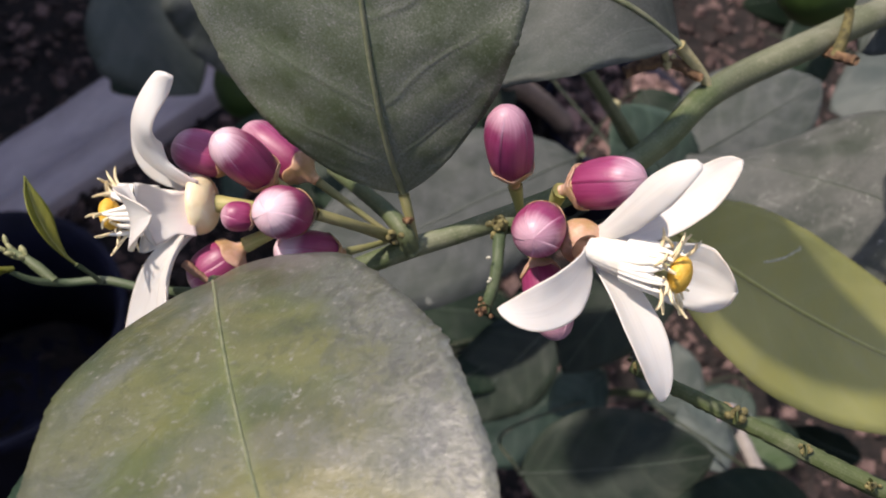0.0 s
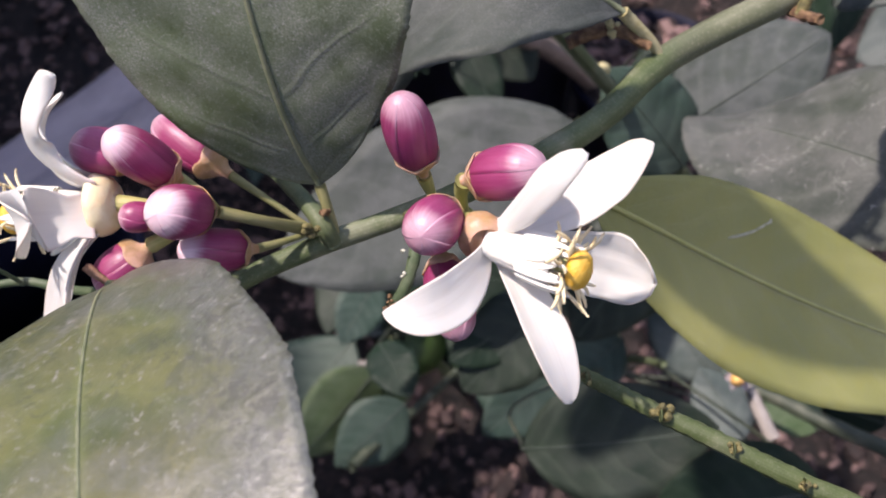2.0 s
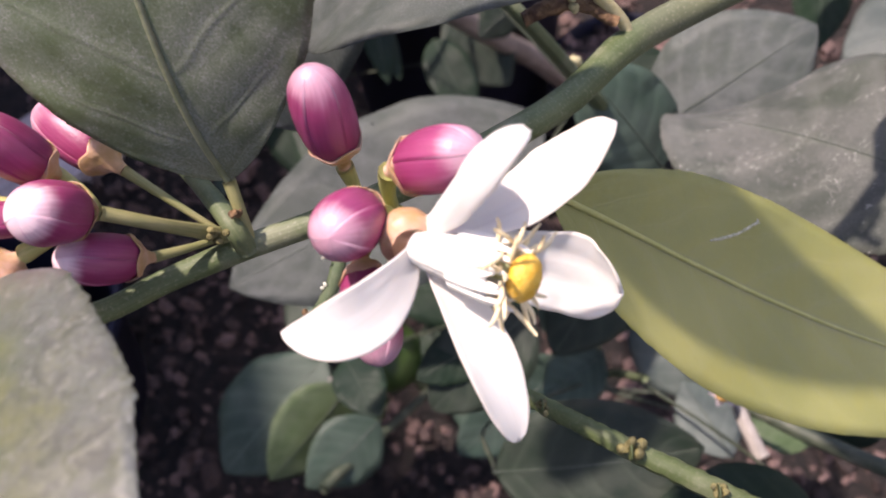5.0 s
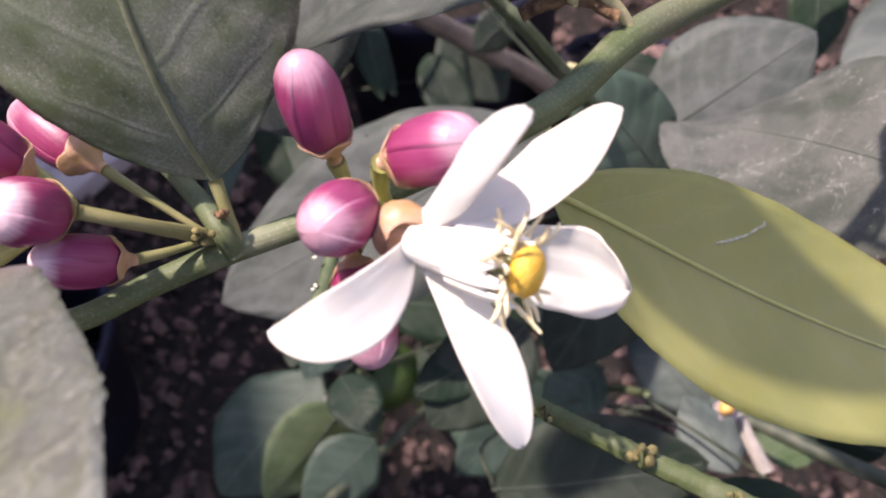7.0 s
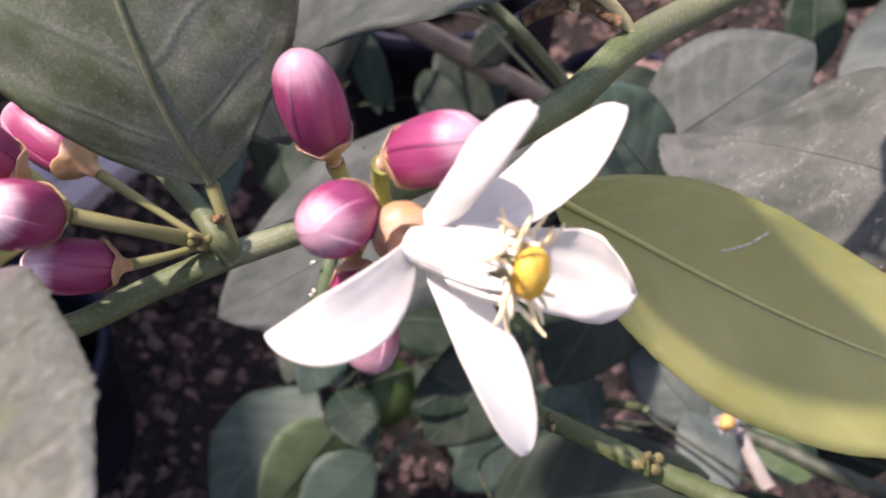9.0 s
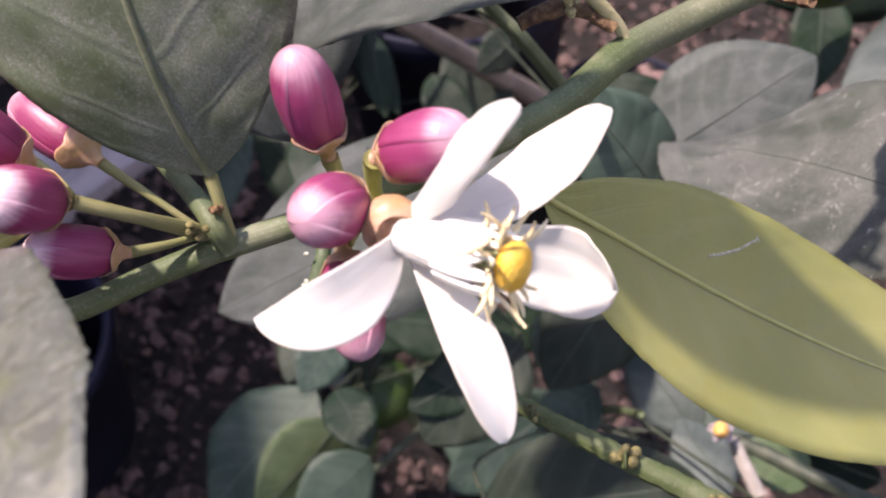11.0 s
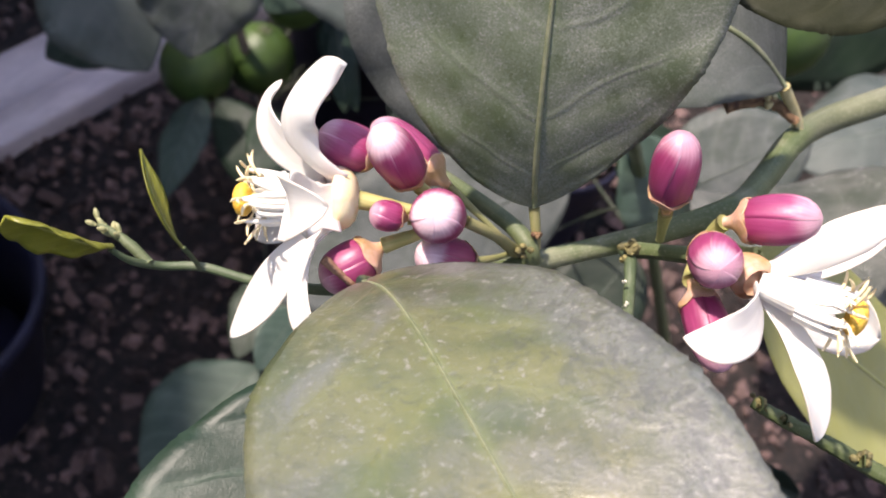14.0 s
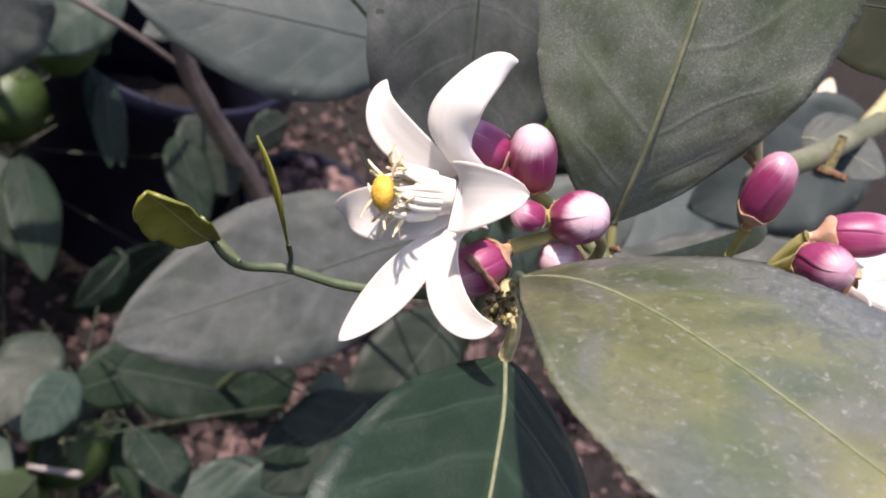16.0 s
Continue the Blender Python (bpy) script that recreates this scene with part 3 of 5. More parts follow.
def closed_petal(base, tip, radius, turn, seed):
    """One petal of a closed bud: a curved shell whose outer edge laps over the next petal and bends in to it."""
    base, tip = np.asarray(base, float), np.asarray(tip, float)
    t = unit(tip - base)
    a = unit(np.cross(t, across(t)))
    b = np.cross(t, a)
    rng = np.random.default_rng(seed)
    hs, rs = np.array(BUD_PROFILE).T
    h = np.concatenate([np.linspace(0, 0.8, 15), np.linspace(0.84, 1.0, 11)])
    r = np.interp(h, hs, rs)
    r[1:-1] = 0.25 * r[:-2] + 0.5 * r[1:-1] + 0.25 * r[2:]
    q = np.concatenate([np.linspace(0, 1, 15), [1.004, 0.995]])
    rise = np.concatenate([0.975 + 0.035 * np.linspace(0, 1, 15), [0.992, 0.95]])
    wob = rng.uniform(-0.05, 0.05, 3)
    verts, uvs = [], []
    for i, hh in enumerate(h):
        for x, g in zip(q, rise):
            th = turn + (x - 0.5) * 1.68 + 0.45 * hh * hh + wob[0] * math.sin(5 * hh) + wob[1]
            verts.append(base + (tip - base) * hh + (a * math.cos(th) + b * math.sin(th)) * r[i] * radius * g * (1 + wob[2] * 0.15))
            uvs.append((hh, min(1.0, x)))
    m = len(q)
    return mesh_of("petal", verts, [(i * m + k, (i + 1) * m + k, (i + 1) * m + k + 1, i * m + k + 1)[::-1] for i in range(len(h) - 1) for k in range(m - 1)], uvs)


def bud(base, tip, radius, joint, label, stalk=0.0011, bend=None, group="buds of the cluster", material=None, stalk_material=None):
    """A closed citrus bud: five closed petals, a lobed calyx cup and a stalk back to its joint."""
    ob = thing("lemon_bud", joint, label, "flower bud", group)
    base, tip = np.asarray(base, float), np.asarray(tip, float)
    axis = unit(tip - base)
    length = np.linalg.norm(tip - base)
    seed = int(abs(base[0]) * 1e5) % 997
    turn = np.random.default_rng(seed).uniform(0, 6.28)
    for k in range(5):
        part("petal", closed_petal(base, tip, radius, turn + k * 6.2832 / 5, seed + k), material or BUD, ob)
    cup = [(0.0, 0.22), (0.18, 0.25), (0.36, 0.34), (0.52, 0.52), (0.66, 0.72), (0.80, 0.87), (0.94, 0.965), (1.0, 0.985), (0.98, 0.93)]
    part("calyx", lathe(base - axis * length * 0.17, base + axis * length * 0.15, [(h, r * radius * 0.94) for h, r in cup], 40, 5, 0.0, 0.0, seed, 0.20), CALYX, ob)
    end = base - axis * length * 0.16
    mid = np.asarray(bend, float) if bend is not None else end * 0.55 + np.asarray(joint) * 0.45 - axis * length * 0.12
    part("pedicel", tube((joint, mid, end), (stalk * 0.9, stalk, stalk * 1.5), 10, 12), stalk_material or PEDICEL, ob)
    return ob


def blossom(name, center, stigma, calyx_back, joint, petals, label, seed=3, tube_len=0.70, spread=0.0042, girth=1.0, cup=None):
    """An open citrus flower: petals as given, a tube of white filaments with cream anthers, the style with its round stigma, and the calyx."""
    ob = thing(name, joint, label, "flower", "open blossoms")
    rng = np.random.default_rng(seed)
    center, stigma, back = (np.asarray(a, float) for a in (center, stigma, calyx_back))
    axis = unit(stigma - center)
    length = np.linalg.norm(stigma - center)
    for k, p in enumerate(petals):
        p = dict(p)
        part("petal", blade(p.pop("ctrl"), p.pop("width"), p.pop("face"), thick=p.pop("thick", 0.0006), nu=44, nv=20, crease=p.pop("crease", 0.006), seed=seed * 7 + k, **p), PETAL, ob)
    part("receptacle", lathe(back, center - axis * 0.0004, [(h, r * girth) for h, r in ((0, 0.0013), (0.06, 0.0023), (0.16, 0.0032), (0.32, 0.0039), (0.55, 0.0044), (0.75, 0.0046), (0.90, 0.0044), (1.0, 0.0030))], 36, 5, 0.05, 0.0, seed), cup or RECEPTACLE, ob)
    part("pedicel", tube((joint, (np.asarray(joint) + back) / 2, back + axis * 0.0006), (0.0009, 0.0010, 0.0017), 12, 12), PEDICEL, ob)
    a = unit(np.cross(axis, across(axis)))
    b = np.cross(axis, a)
    part("style", tube((center, center + axis * length * 0.5, stigma), (0.0011, 0.0009, 0.0012), 10, 10), STYLE, ob)
    part("stigma", lathe(stigma - axis * 0.0017, stigma + axis * 0.0019, [(0, 0.0008), (0.1, 0.0020), (0.3, 0.0028), (0.55, 0.0030), (0.8, 0.0024), (0.94, 0.0013), (1.0, 0.0)], 28, seed=seed), STIGMA, ob)
    sheath = [(0.0, 0.0020), (0.2, 0.0026), (0.5, 0.0032), (0.8, 0.0038), (1.0, 0.0042), (0.98, 0.0039), (0.7, 0.0033), (0.4, 0.0028)]
    part("stamen_tube", lathe(center, center + axis * length * tube_len, [(h, r * spread / 0.0044) for h, r in sheath], 42, 21, 0.10, 0.04, seed, 0.12), FILAMENT, ob)
    for k in range(23):
        th = 2 * math.pi * k / 23 + rng.uniform(-0.12, 0.12)
        out = a * math.cos(th) + b * math.sin(th)
        around = b * math.cos(th) - a * math.sin(th)
        root = center + axis * length * tube_len * 0.55 + out * spread * 0.70
        mid = center + axis * length * (tube_len + rng.uniform(-0.04, 0.06)) + out * spread * 0.94
        end = center + axis * length * rng.uniform(0.76, 1.00) + out * spread * rng.uniform(0.62, 1.08) + around * rng.normal(0, 0.0009)
        part("filament", tube((root, mid, end), (0.00072, 0.00058, 0.00024), 8, 10), FILAMENT, ob)
        lean = unit(axis * rng.uniform(0.2, 0.7) + out * rng.uniform(0.3, 1.0) + around * rng.normal(0, 0.35))
        half = rng.uniform(0.0019, 0.0029)
        hook = unit(lean * 0.8 - axis * rng.uniform(0.0, 0.9) + around * rng.normal(0, 0.5))
        part("anther", tube((end - lean * half * 0.5, end + lean * half * 0.6, end + lean * half * 0.7 + hook * half), (0.00018, 0.00028, 0.00031, 0.00028, 0.00014), 8, 12), ANTHER, ob)
    return ob


def plant(name, stem, radii, leaves, label, material=None, twist=0.25):
    """A plant or branch: a stem through the given points, and leaves (base, tip, width, material), each on a stalk from the stem."""
    ob = thing(name, stem[-1], label, "citrus plant", "plants behind the branch")
    part("stem", tube(stem, radii, 10, 36, 0.04, len(leaves), smooth=False), material or STEM_DARK, ob)
    line, _ = spline(stem, 40)
    rng = np.random.default_rng(len(leaves) * 13 + 7)
    for base, tip, width, mat in leaves:
        b, t = np.asarray(base, float), np.asarray(tip, float)
        face = np.asarray(CAM_SIDE) + rng.normal(0, twist, 3)
        along = unit(t - b)
        up = unit(face - np.sum(face * along) * along)
        bow = rng.uniform(0.04, 0.12) * np.linalg.norm(t - b)
        ctrl = [tuple(b), tuple(b + (t - b) * 0.33 + up * bow), tuple(b + (t - b) * 0.7 + up * bow), tuple(t)]
        deep = b - np.asarray(CAM_SIDE) * min(0.15, max(0.02, b[2] - 0.06))
        near = line[np.argmin(np.linalg.norm(line - deep, axis=1))]
        mid = deep * 0.65 + b * 0.35
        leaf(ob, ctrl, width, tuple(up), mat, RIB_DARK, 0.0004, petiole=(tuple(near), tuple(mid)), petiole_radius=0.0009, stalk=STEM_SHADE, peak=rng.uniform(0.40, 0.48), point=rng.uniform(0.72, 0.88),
             fold=rng.uniform(-9, 9), wave=0.05, teeth=18, tooth=0.02, nu=26, nv=8, seed=int(rng.integers(1000)))
    return ob


def fruit(at, radius, label):
    """A green lemon: nearly round, with a small nipple at its end and the green star of its calyx."""
    at = np.asarray(at, float)
    ob = thing("green_lemon", tuple(at), label, "fruit", "unripe lemons")
    prof = [(0.0, 0.12), (0.03, 0.35), (0.12, 0.68), (0.28, 0.93), (0.45, 1.0), (0.62, 0.95), (0.78, 0.77), (0.88, 0.52), (0.94, 0.30), (0.975, 0.20), (1.0, 0.0)]
    part("peel", lathe(at + (0, 0, radius * 1.05), at - (0.2 * radius, 0.2 * radius, radius * 1.15), [(h, r * radius) for h, r in prof], 32), LIME, ob)
    part("calyx", lathe(at + (0, 0, radius * 1.10), at + (0, 0, radius * 0.98), [(0, 0.1 * radius), (0.5, 0.22 * radius), (1.0, 0.3 * radius)], 10, 5, 0.3), STEM_DARK, ob)
    return ob

# ---- the ground ----
def ground():
    """Uneven soil, one sheet that goes on to the distance."""
    n = 150
    xs = np.sign(np.linspace(-1, 1, n)) * np.abs(np.linspace(-1, 1, n)) ** 3 * 30 + np.linspace(-1, 1, n) * 1.0
    verts, faces = [], []
    for y in xs + 0.6:
        for x in xs:
            p = Vector((x, y, 0))
            verts.append((x, y, 0.014 * noise.noise(p * 9) + 0.006 * noise.noise(p * 31)))
    for i in range(n - 1):
        for j in range(n - 1):
            faces.append((i * n + j, i * n + j + 1, (i + 1) * n + j + 1, (i + 1) * n + j))
    ob = part("ground", mesh_of("ground", verts, faces), SOIL)
    return tagged(ob, "dark uneven potting soil with bits of bark", "soil", kind="structure")


def chip(rng, at, size):
    """One lump of bark: a squashed, crooked little body (8 corners)."""
    k = rng.uniform(0.55, 1.3, (8, 3))
    box = np.array([(x, y, z) for x in (-1, 1) for y in (-1, 1) for z in (-1, 1)], float)
    box[:, :2] *= np.where(box[:, 2:] > 0, 0.75, 1.0)
    v = box * k * np.array((1.0, rng.uniform(0.4, 0.9), rng.uniform(0.3, 0.6))) * size
    m = np.array(Euler(rng.uniform(-0.7, 0.7, 2).tolist() + [rng.uniform(0, 6.28)]).to_matrix())
    return v @ m.T + np.asarray(at)


CHIP_FACES = [(0, 1, 3, 2), (4, 6, 7, 5), (0, 4, 5, 1), (2, 3, 7, 6), (0, 2, 6, 4), (1, 5, 7, 3)]


def litter(name, count, place, sizes, label, seed, material=None):
    rng = np.random.default_rng(seed)
    verts, faces = [], []
    for _ in range(count):
        s = rng.uniform(*sizes) * rng.choice((0.6, 1.0, 1.5), p=(0.5, 0.38, 0.12))
        faces += [tuple(i + len(verts) for i in f) for f in CHIP_FACES]
        verts += list(chip(rng, place(rng, s), s))
    me = mesh_of(name, verts, faces)
    me.polygons.foreach_set("use_smooth", [False] * len(me.polygons))
    return tagged(part(name, me, material or BARK_BITS), label, "bark mulch", kind="stuff")


def on_ground(rng, s):
    x, y = rng.uniform(-0.75, 0.65), rng.uniform(0.05, 1.5)
    p = Vector((x, y, 0))
    return (x, y, 0.014 * noise.noise(p * 9) + 0.006 * noise.noise(p * 31) + s * 0.3)


ground()
litter("bark_litter", 14000, on_ground, (0.0032, 0.0085), "brown bark bits scattered over the soil", 5)


def pot(center, radius, height, label, fill=0.9):
    """A nursery pot, wider at its rim, filled with soil up to that share of its height."""
    ob = thing("plant_pot", center, label, "plant pot", "nursery pots")
    up = np.asarray(center, float) + (0, 0, height)
    wall = [(0.0, 0.80), (0.02, 0.82), (0.86, 0.97), (0.87, 1.04), (0.99, 1.05), (1.0, 1.03), (0.99, 0.99), (0.84, 0.93), (0.10, 0.78)]
    part("wall", lathe(center, up, [(h, r * radius) for h, r in wall], 48), POT, ob)
    rng = np.random.default_rng(int(radius * 1e4))
    rings, sides = 8, 40
    verts = [(center[0], center[1], center[2] + height * fill)]
    for i in range(1, rings + 1):
        for k in range(sides):
            th = 6.2832 * k / sides
            r = radius * (0.77 + 0.16 * fill) * i / rings
            verts.append((center[0] + r * math.cos(th), center[1] + r * math.sin(th), center[2] + height * fill + rng.uniform(-0.004, 0.004)))
    faces = [(0, 1 + k, 1 + (k + 1) % sides) for k in range(sides)]
    for i in range(rings - 1):
        a, b = 1 + i * sides, 1 + (i + 1) * sides
        faces += [(a + k, b + k, b + (k + 1) % sides, a + (k + 1) % sides) for k in range(sides)]
    part("soil_fill", mesh_of("soil_fill", verts, faces), SOIL, ob, "dark soil with bark")
    return ob


def ground_below(p, d=0.0):
    return (p[0], p[1], d)


CHIP_POT = (0.172, 0.674, 0.0)
pot(CHIP_POT, 0.071, 0.13, "small navy plastic nursery pot filled with bark chips")
pot((-0.375, 0.410, 0.0), 0.11, 0.16, "empty dark navy plastic nursery pot half hidden by leaves", 0.1)
pot((0.008, 0.747, 0.0), 0.115, 0.26, "tall navy blue plastic nursery pot standing on the soil", 0.4)


def on_pot(at, reach, level):
    def place(rng, s):
        r, th = reach * math.sqrt(rng.uniform()), rng.uniform(0, 6.283)
        return (at[0] + r * math.cos(th), at[1] + r * math.sin(th), level + s * 0.4 + rng.uniform(0, 0.008))
    return place


litter("bark_chips", 320, on_pot(CHIP_POT, 0.063, 0.117), (0.006, 0.010), "pale reddish bark chips filling the small pot", 6, CHIPS)


def plank(a, b, width, thick):
    """A weathered board lying on the soil, with a worn groove along it."""
    a, b = np.asarray(a, float), np.asarray(b, float)
    a[2] = b[2] = thick
    along = unit(b - a)
    across = np.array((-along[1], along[0], 0.0))
    prof = [(-0.5, -1), (-0.5, -0.1), (-0.48, 0), (-0.12, 0), (-0.10, -0.25), (-0.06, -0.25), (-0.04, 0), (0.48, 0), (0.5, -0.1), (0.5, -1)]
    n, m = 24, len(prof)
    verts, uvs = [], []
    for i in range(n):
        c = a + (b - a) * i / (n - 1)
        for k, (s, h) in enumerate(prof):
            verts.append(c + across * s * width + np.array((0, 0, h * thick + 0.002 * noise.noise(Vector(c * 20)))))
            uvs.append((i / (n - 1) * 4, k / m))
    faces = [(i * m + k, (i + 1) * m + k, (i + 1) * m + k + 1, i * m + k + 1) for i in range(n - 1) for k in range(m - 1)]
    faces += [tuple(range(m)), tuple((n - 1) * m + k for k in range(m))[::-1]]
    return tagged(part("plank", mesh_of("plank", verts, faces, uvs), PLANK), "weathered grey-violet board lying on the soil", "board")


plank((-0.592, 0.515, 0.0), (-0.174, 0.975, 0.0), 0.112, 0.03)


def wall(name, a, b, height, thick=0.12):
    """A plain rendered wall from a to b, set on the soil; unseen, added to shape the light."""
    a, b = Vector((*a, 0)), Vector((*b, 0))
    along = (b - a).normalized()
    across = Vector((-along.y, along.x, 0)) * thick
    low = [a, b, b + across, a + across]
    verts = [p + Vector((0, 0, -0.05)) for p in low] + [p + Vector((0, 0, height)) for p in low]
    me = mesh_of(name, verts, [(0, 1, 5, 4), (1, 2, 6, 5), (2, 3, 7, 6), (3, 0, 4, 7), (4, 5, 6, 7)])
    me.polygons.foreach_set("use_smooth", [False] * 5)
    return tagged(part(name, me, WALL), "plain pale wall out of view, added to close the scene and shape its light", "wall", kind="structure")


# Added out of view; its height sets how far shadow covers the soil.
wall("shade_wall_west", (-0.68, -5.0), (-0.68, 1.9), 1.42)
# Also unseen, kept low so the north sky reflects in the leaves.
wall("wall_north", (-0.8, 1.9), (2.4, 1.9), 0.9)
wall("wall_east", (2.4, 1.9), (2.4, -5.0), 2.4)
wall("wall_south", (2.4, -5.0), (-0.8, -5.0), 2.4)

CAM_SIDE = (0.0, -0.57, 0.82)

# ---- the flowering branch ----
NODE = (-0.0369, 0.0970, 0.7009)
branch = thing("lemon_branch", (0.0603, 0.1593, 0.6874), "green lemon branch with dusty leaves and a thin twig", "branch")
PEDB = (-0.0095, 0.1131, 0.6922)
stem_pts = ((0.1462, 0.2130, 0.6793), (0.0925, 0.1775, 0.6855), (0.0720, 0.1690, 0.6815), (0.0590, 0.1570, 0.6850), (0.0475, 0.1415, 0.6890), (0.0345, 0.1255, 0.6975), (0.0195, 0.1190, 0.6955), (0.0047, 0.1160, 0.6908), (-0.0075, 0.1118, 0.6900), (-0.0185, 0.1072, 0.6892), (-0.0302, 0.1000, 0.6908), NODE)
part("stem", tube(stem_pts, (0.0038, 0.0034, 0.0033, 0.0031, 0.0028, 0.0025, 0.0023, 0.0021, 0.0021, 0.0020, 0.0019, 0.0016), 20, 150, 0.006, 2, smooth=False), STEM, branch)
part("twig", tube((NODE, (-0.0450, 0.1020, 0.6900), (-0.0583, 0.1070, 0.6830), (-0.0687, 0.1100, 0.6818), (-0.0765, 0.1098, 0.6812), (-0.0812, 0.1075, 0.6855), (-0.0846, 0.1069, 0.6896)), (0.0013, 0.0010, 0.0009, 0.0008, 0.0005), 12, 40, 0.02, 3, smooth=False), TWIG_YOUNG, branch, "thin dark green side twig")

leaf(branch, [(-0.0076, 0.1178, 0.7004), (-0.0125, 0.1168, 0.7221), (-0.0149, 0.1291, 0.7492), (-0.0156, 0.1486, 0.7823)], 0.0581, (-0.0062, -0.9803, 0.2671), LEAF_TOP, RIB_PALE, 0.0006,
     petiole=((-0.0058, 0.1125, 0.6915), (-0.0064, 0.1146, 0.6960)), stalk=STALK_OLIVE, teeth=40, tooth=0.02, face_end=(-0.2741, -0.9326, 0.2273), peak=0.639, point=0.49, fold=0.2, cup=0.06, bias=-0.01, wave=0.02, nu=150, nv=32, pucker=0.012, veins=5.5, seed=1, label="broad dusty olive-green lemon leaf with pale midrib")
leaf(branch, [(-0.0394, 0.0924, 0.7084), (-0.0329, 0.0804, 0.7308), (-0.0259, 0.0411, 0.7421), (0.0023, -0.0064, 0.7565)], 0.0560, (-0.3793, 0.5682, 0.7906), LEAF_LOW, RIB_PALE, 0.00034,
     petiole=(NODE, (-0.0364, 0.0960, 0.7024)), teeth=50, tooth=0.028, face_end=(-0.2947, 0.6883, 0.1770), peak=0.582, point=0.74, fold=4.7, cup=-0.01, bias=0.02, wave=0.02, nu=170, nv=32, pucker=0.010, veins=6.0, seed=2, label="large dusty leaf mottled yellow and green, worn grey coat")
leaf(branch, [(0.0431, 0.1225, 0.6873), (0.0683, 0.1336, 0.6530), (0.1039, 0.1260, 0.6212), (0.1787, 0.1311, 0.5791)], 0.0450, (0.0110, -0.4647, 0.8589), LEAF_YELLOW, RIB_YELLOW, 0.0006,
     petiole=((0.0351, 0.1305, 0.6825), (0.0412, 0.1255, 0.6836)), teeth=14, tooth=0.02, face_end=(0.0212, -0.1226, 0.8977), peak=0.533, point=0.70, fold=4.5, cup=-0.03, bias=0.08, wave=0.02, nu=110, nv=16, seed=3, label="smooth yellow-green lemon leaf, half in shade")
leaf(branch, [(0.0518, 0.1609, 0.6982), (0.0263, 0.1555, 0.7286), (0.0138, 0.1712, 0.7045), (0.0075, 0.1766, 0.7035)], 0.0545, (0.2683, -0.3731, 0.7812), LEAF_GREY, RIB_PALE, 0.0007,
     petiole=((0.0590, 0.1572, 0.6848), (0.0597, 0.1600, 0.6880)), petiole_radius=0.0014, stalk=STRAW, teeth=20, tooth=0.02, face_end=(0.1516, -0.6024, 0.6549), peak=0.584, point=0.66, fold=6.4, cup=0.19, bias=-0.04, nu=110, nv=16, seed=4, label="grey dusty leaf on a pale straw-coloured stalk")
leaf(branch, [(-0.0351, 0.0876, 0.6929), (-0.0375, 0.0671, 0.6915), (-0.0560, 0.0407, 0.6849), (-0.0535, 0.0062, 0.6961)], 0.0549, (0.0583, -0.5257, 0.8358), LEAF_DEEP, RIB_PALE, 0.00045,
     petiole=(NODE, (-0.0370, 0.0888, 0.7009)), petiole_radius=0.0013, stalk=STRAW, teeth=40, tooth=0.02, face_end=(-0.1996, -0.3126, 0.8969), peak=0.558, point=0.56, fold=-3.9, cup=0.02, bias=0.02, wave=0.02, nu=130, nv=16, seed=5, label="dark green lemon leaf with straw-coloured stalk")
leaf(branch, [(-0.0847, 0.1084, 0.6883), (-0.0886, 0.1031, 0.6949), (-0.0938, 0.1044, 0.6990), (-0.0982, 0.1008, 0.7048)], 0.0102, (0.14, -0.93, -0.31), LEAF_YOUNG, RIB_YOUNG, 0.00025, peak=0.60, point=0.40, fold=14, cup=0.22, wave=0.08, nu=48, nv=14, thick=0.0006, seed=6, label="tiny young lime-green leaf")
leaf(branch, [(-0.0716, 0.1082, 0.6902), (-0.0748, 0.1080, 0.6970), (-0.0778, 0.1128, 0.7010), (-0.0801, 0.1201, 0.7030)], 0.0062, (0.88, 0.10, 0.47), LEAF_YOUNG, RIB_YOUNG, 0.0002, petiole=((-0.0691, 0.1090, 0.6826), (-0.0700, 0.1085, 0.6865)), petiole_radius=0.0005, stalk=TWIG_YOUNG, peak=0.60, point=1.15, fold=18, nu=24, nv=8, seed=7, label="narrow folded young leaf")

# ---- the right cluster ----
KNOT = (0.0197, 0.1043, 0.7082)
part("peduncle", tube(((0.0117, 0.1150, 0.6937), (0.0156, 0.1110, 0.6994), KNOT), (0.0017, 0.0015, 0.0016), 12, 12), STEM, branch)
bud((0.0124, 0.1099, 0.7155), (0.0101, 0.1121, 0.7305), 0.0042, (0.0143, 0.1093, 0.7054), "upright magenta-pink lemon bud on a green stalk", 0.0009, material=BUD_DEEP)
bud((0.0215, 0.1025, 0.7211), (0.0320, 0.0987, 0.7288), 0.0043, KNOT, "plump magenta lemon bud lying sideways", 0.0010, material=BUD_DEEP)
bud((0.0166, 0.0972, 0.7191), (0.0139, 0.0879, 0.7272), 0.0043, KNOT, "round magenta bud with pale seams facing out", 0.0009, material=BUD_DEEP)
bud((0.0158, 0.0929, 0.7131), (0.0187, 0.0788, 0.7123), 0.0038, KNOT, "dull magenta bud half hidden behind a petal", 0.0010, material=BUD_DEEP)

C1, S1 = (0.0233, 0.0906, 0.7207), (0.0363, 0.0837, 0.7237)
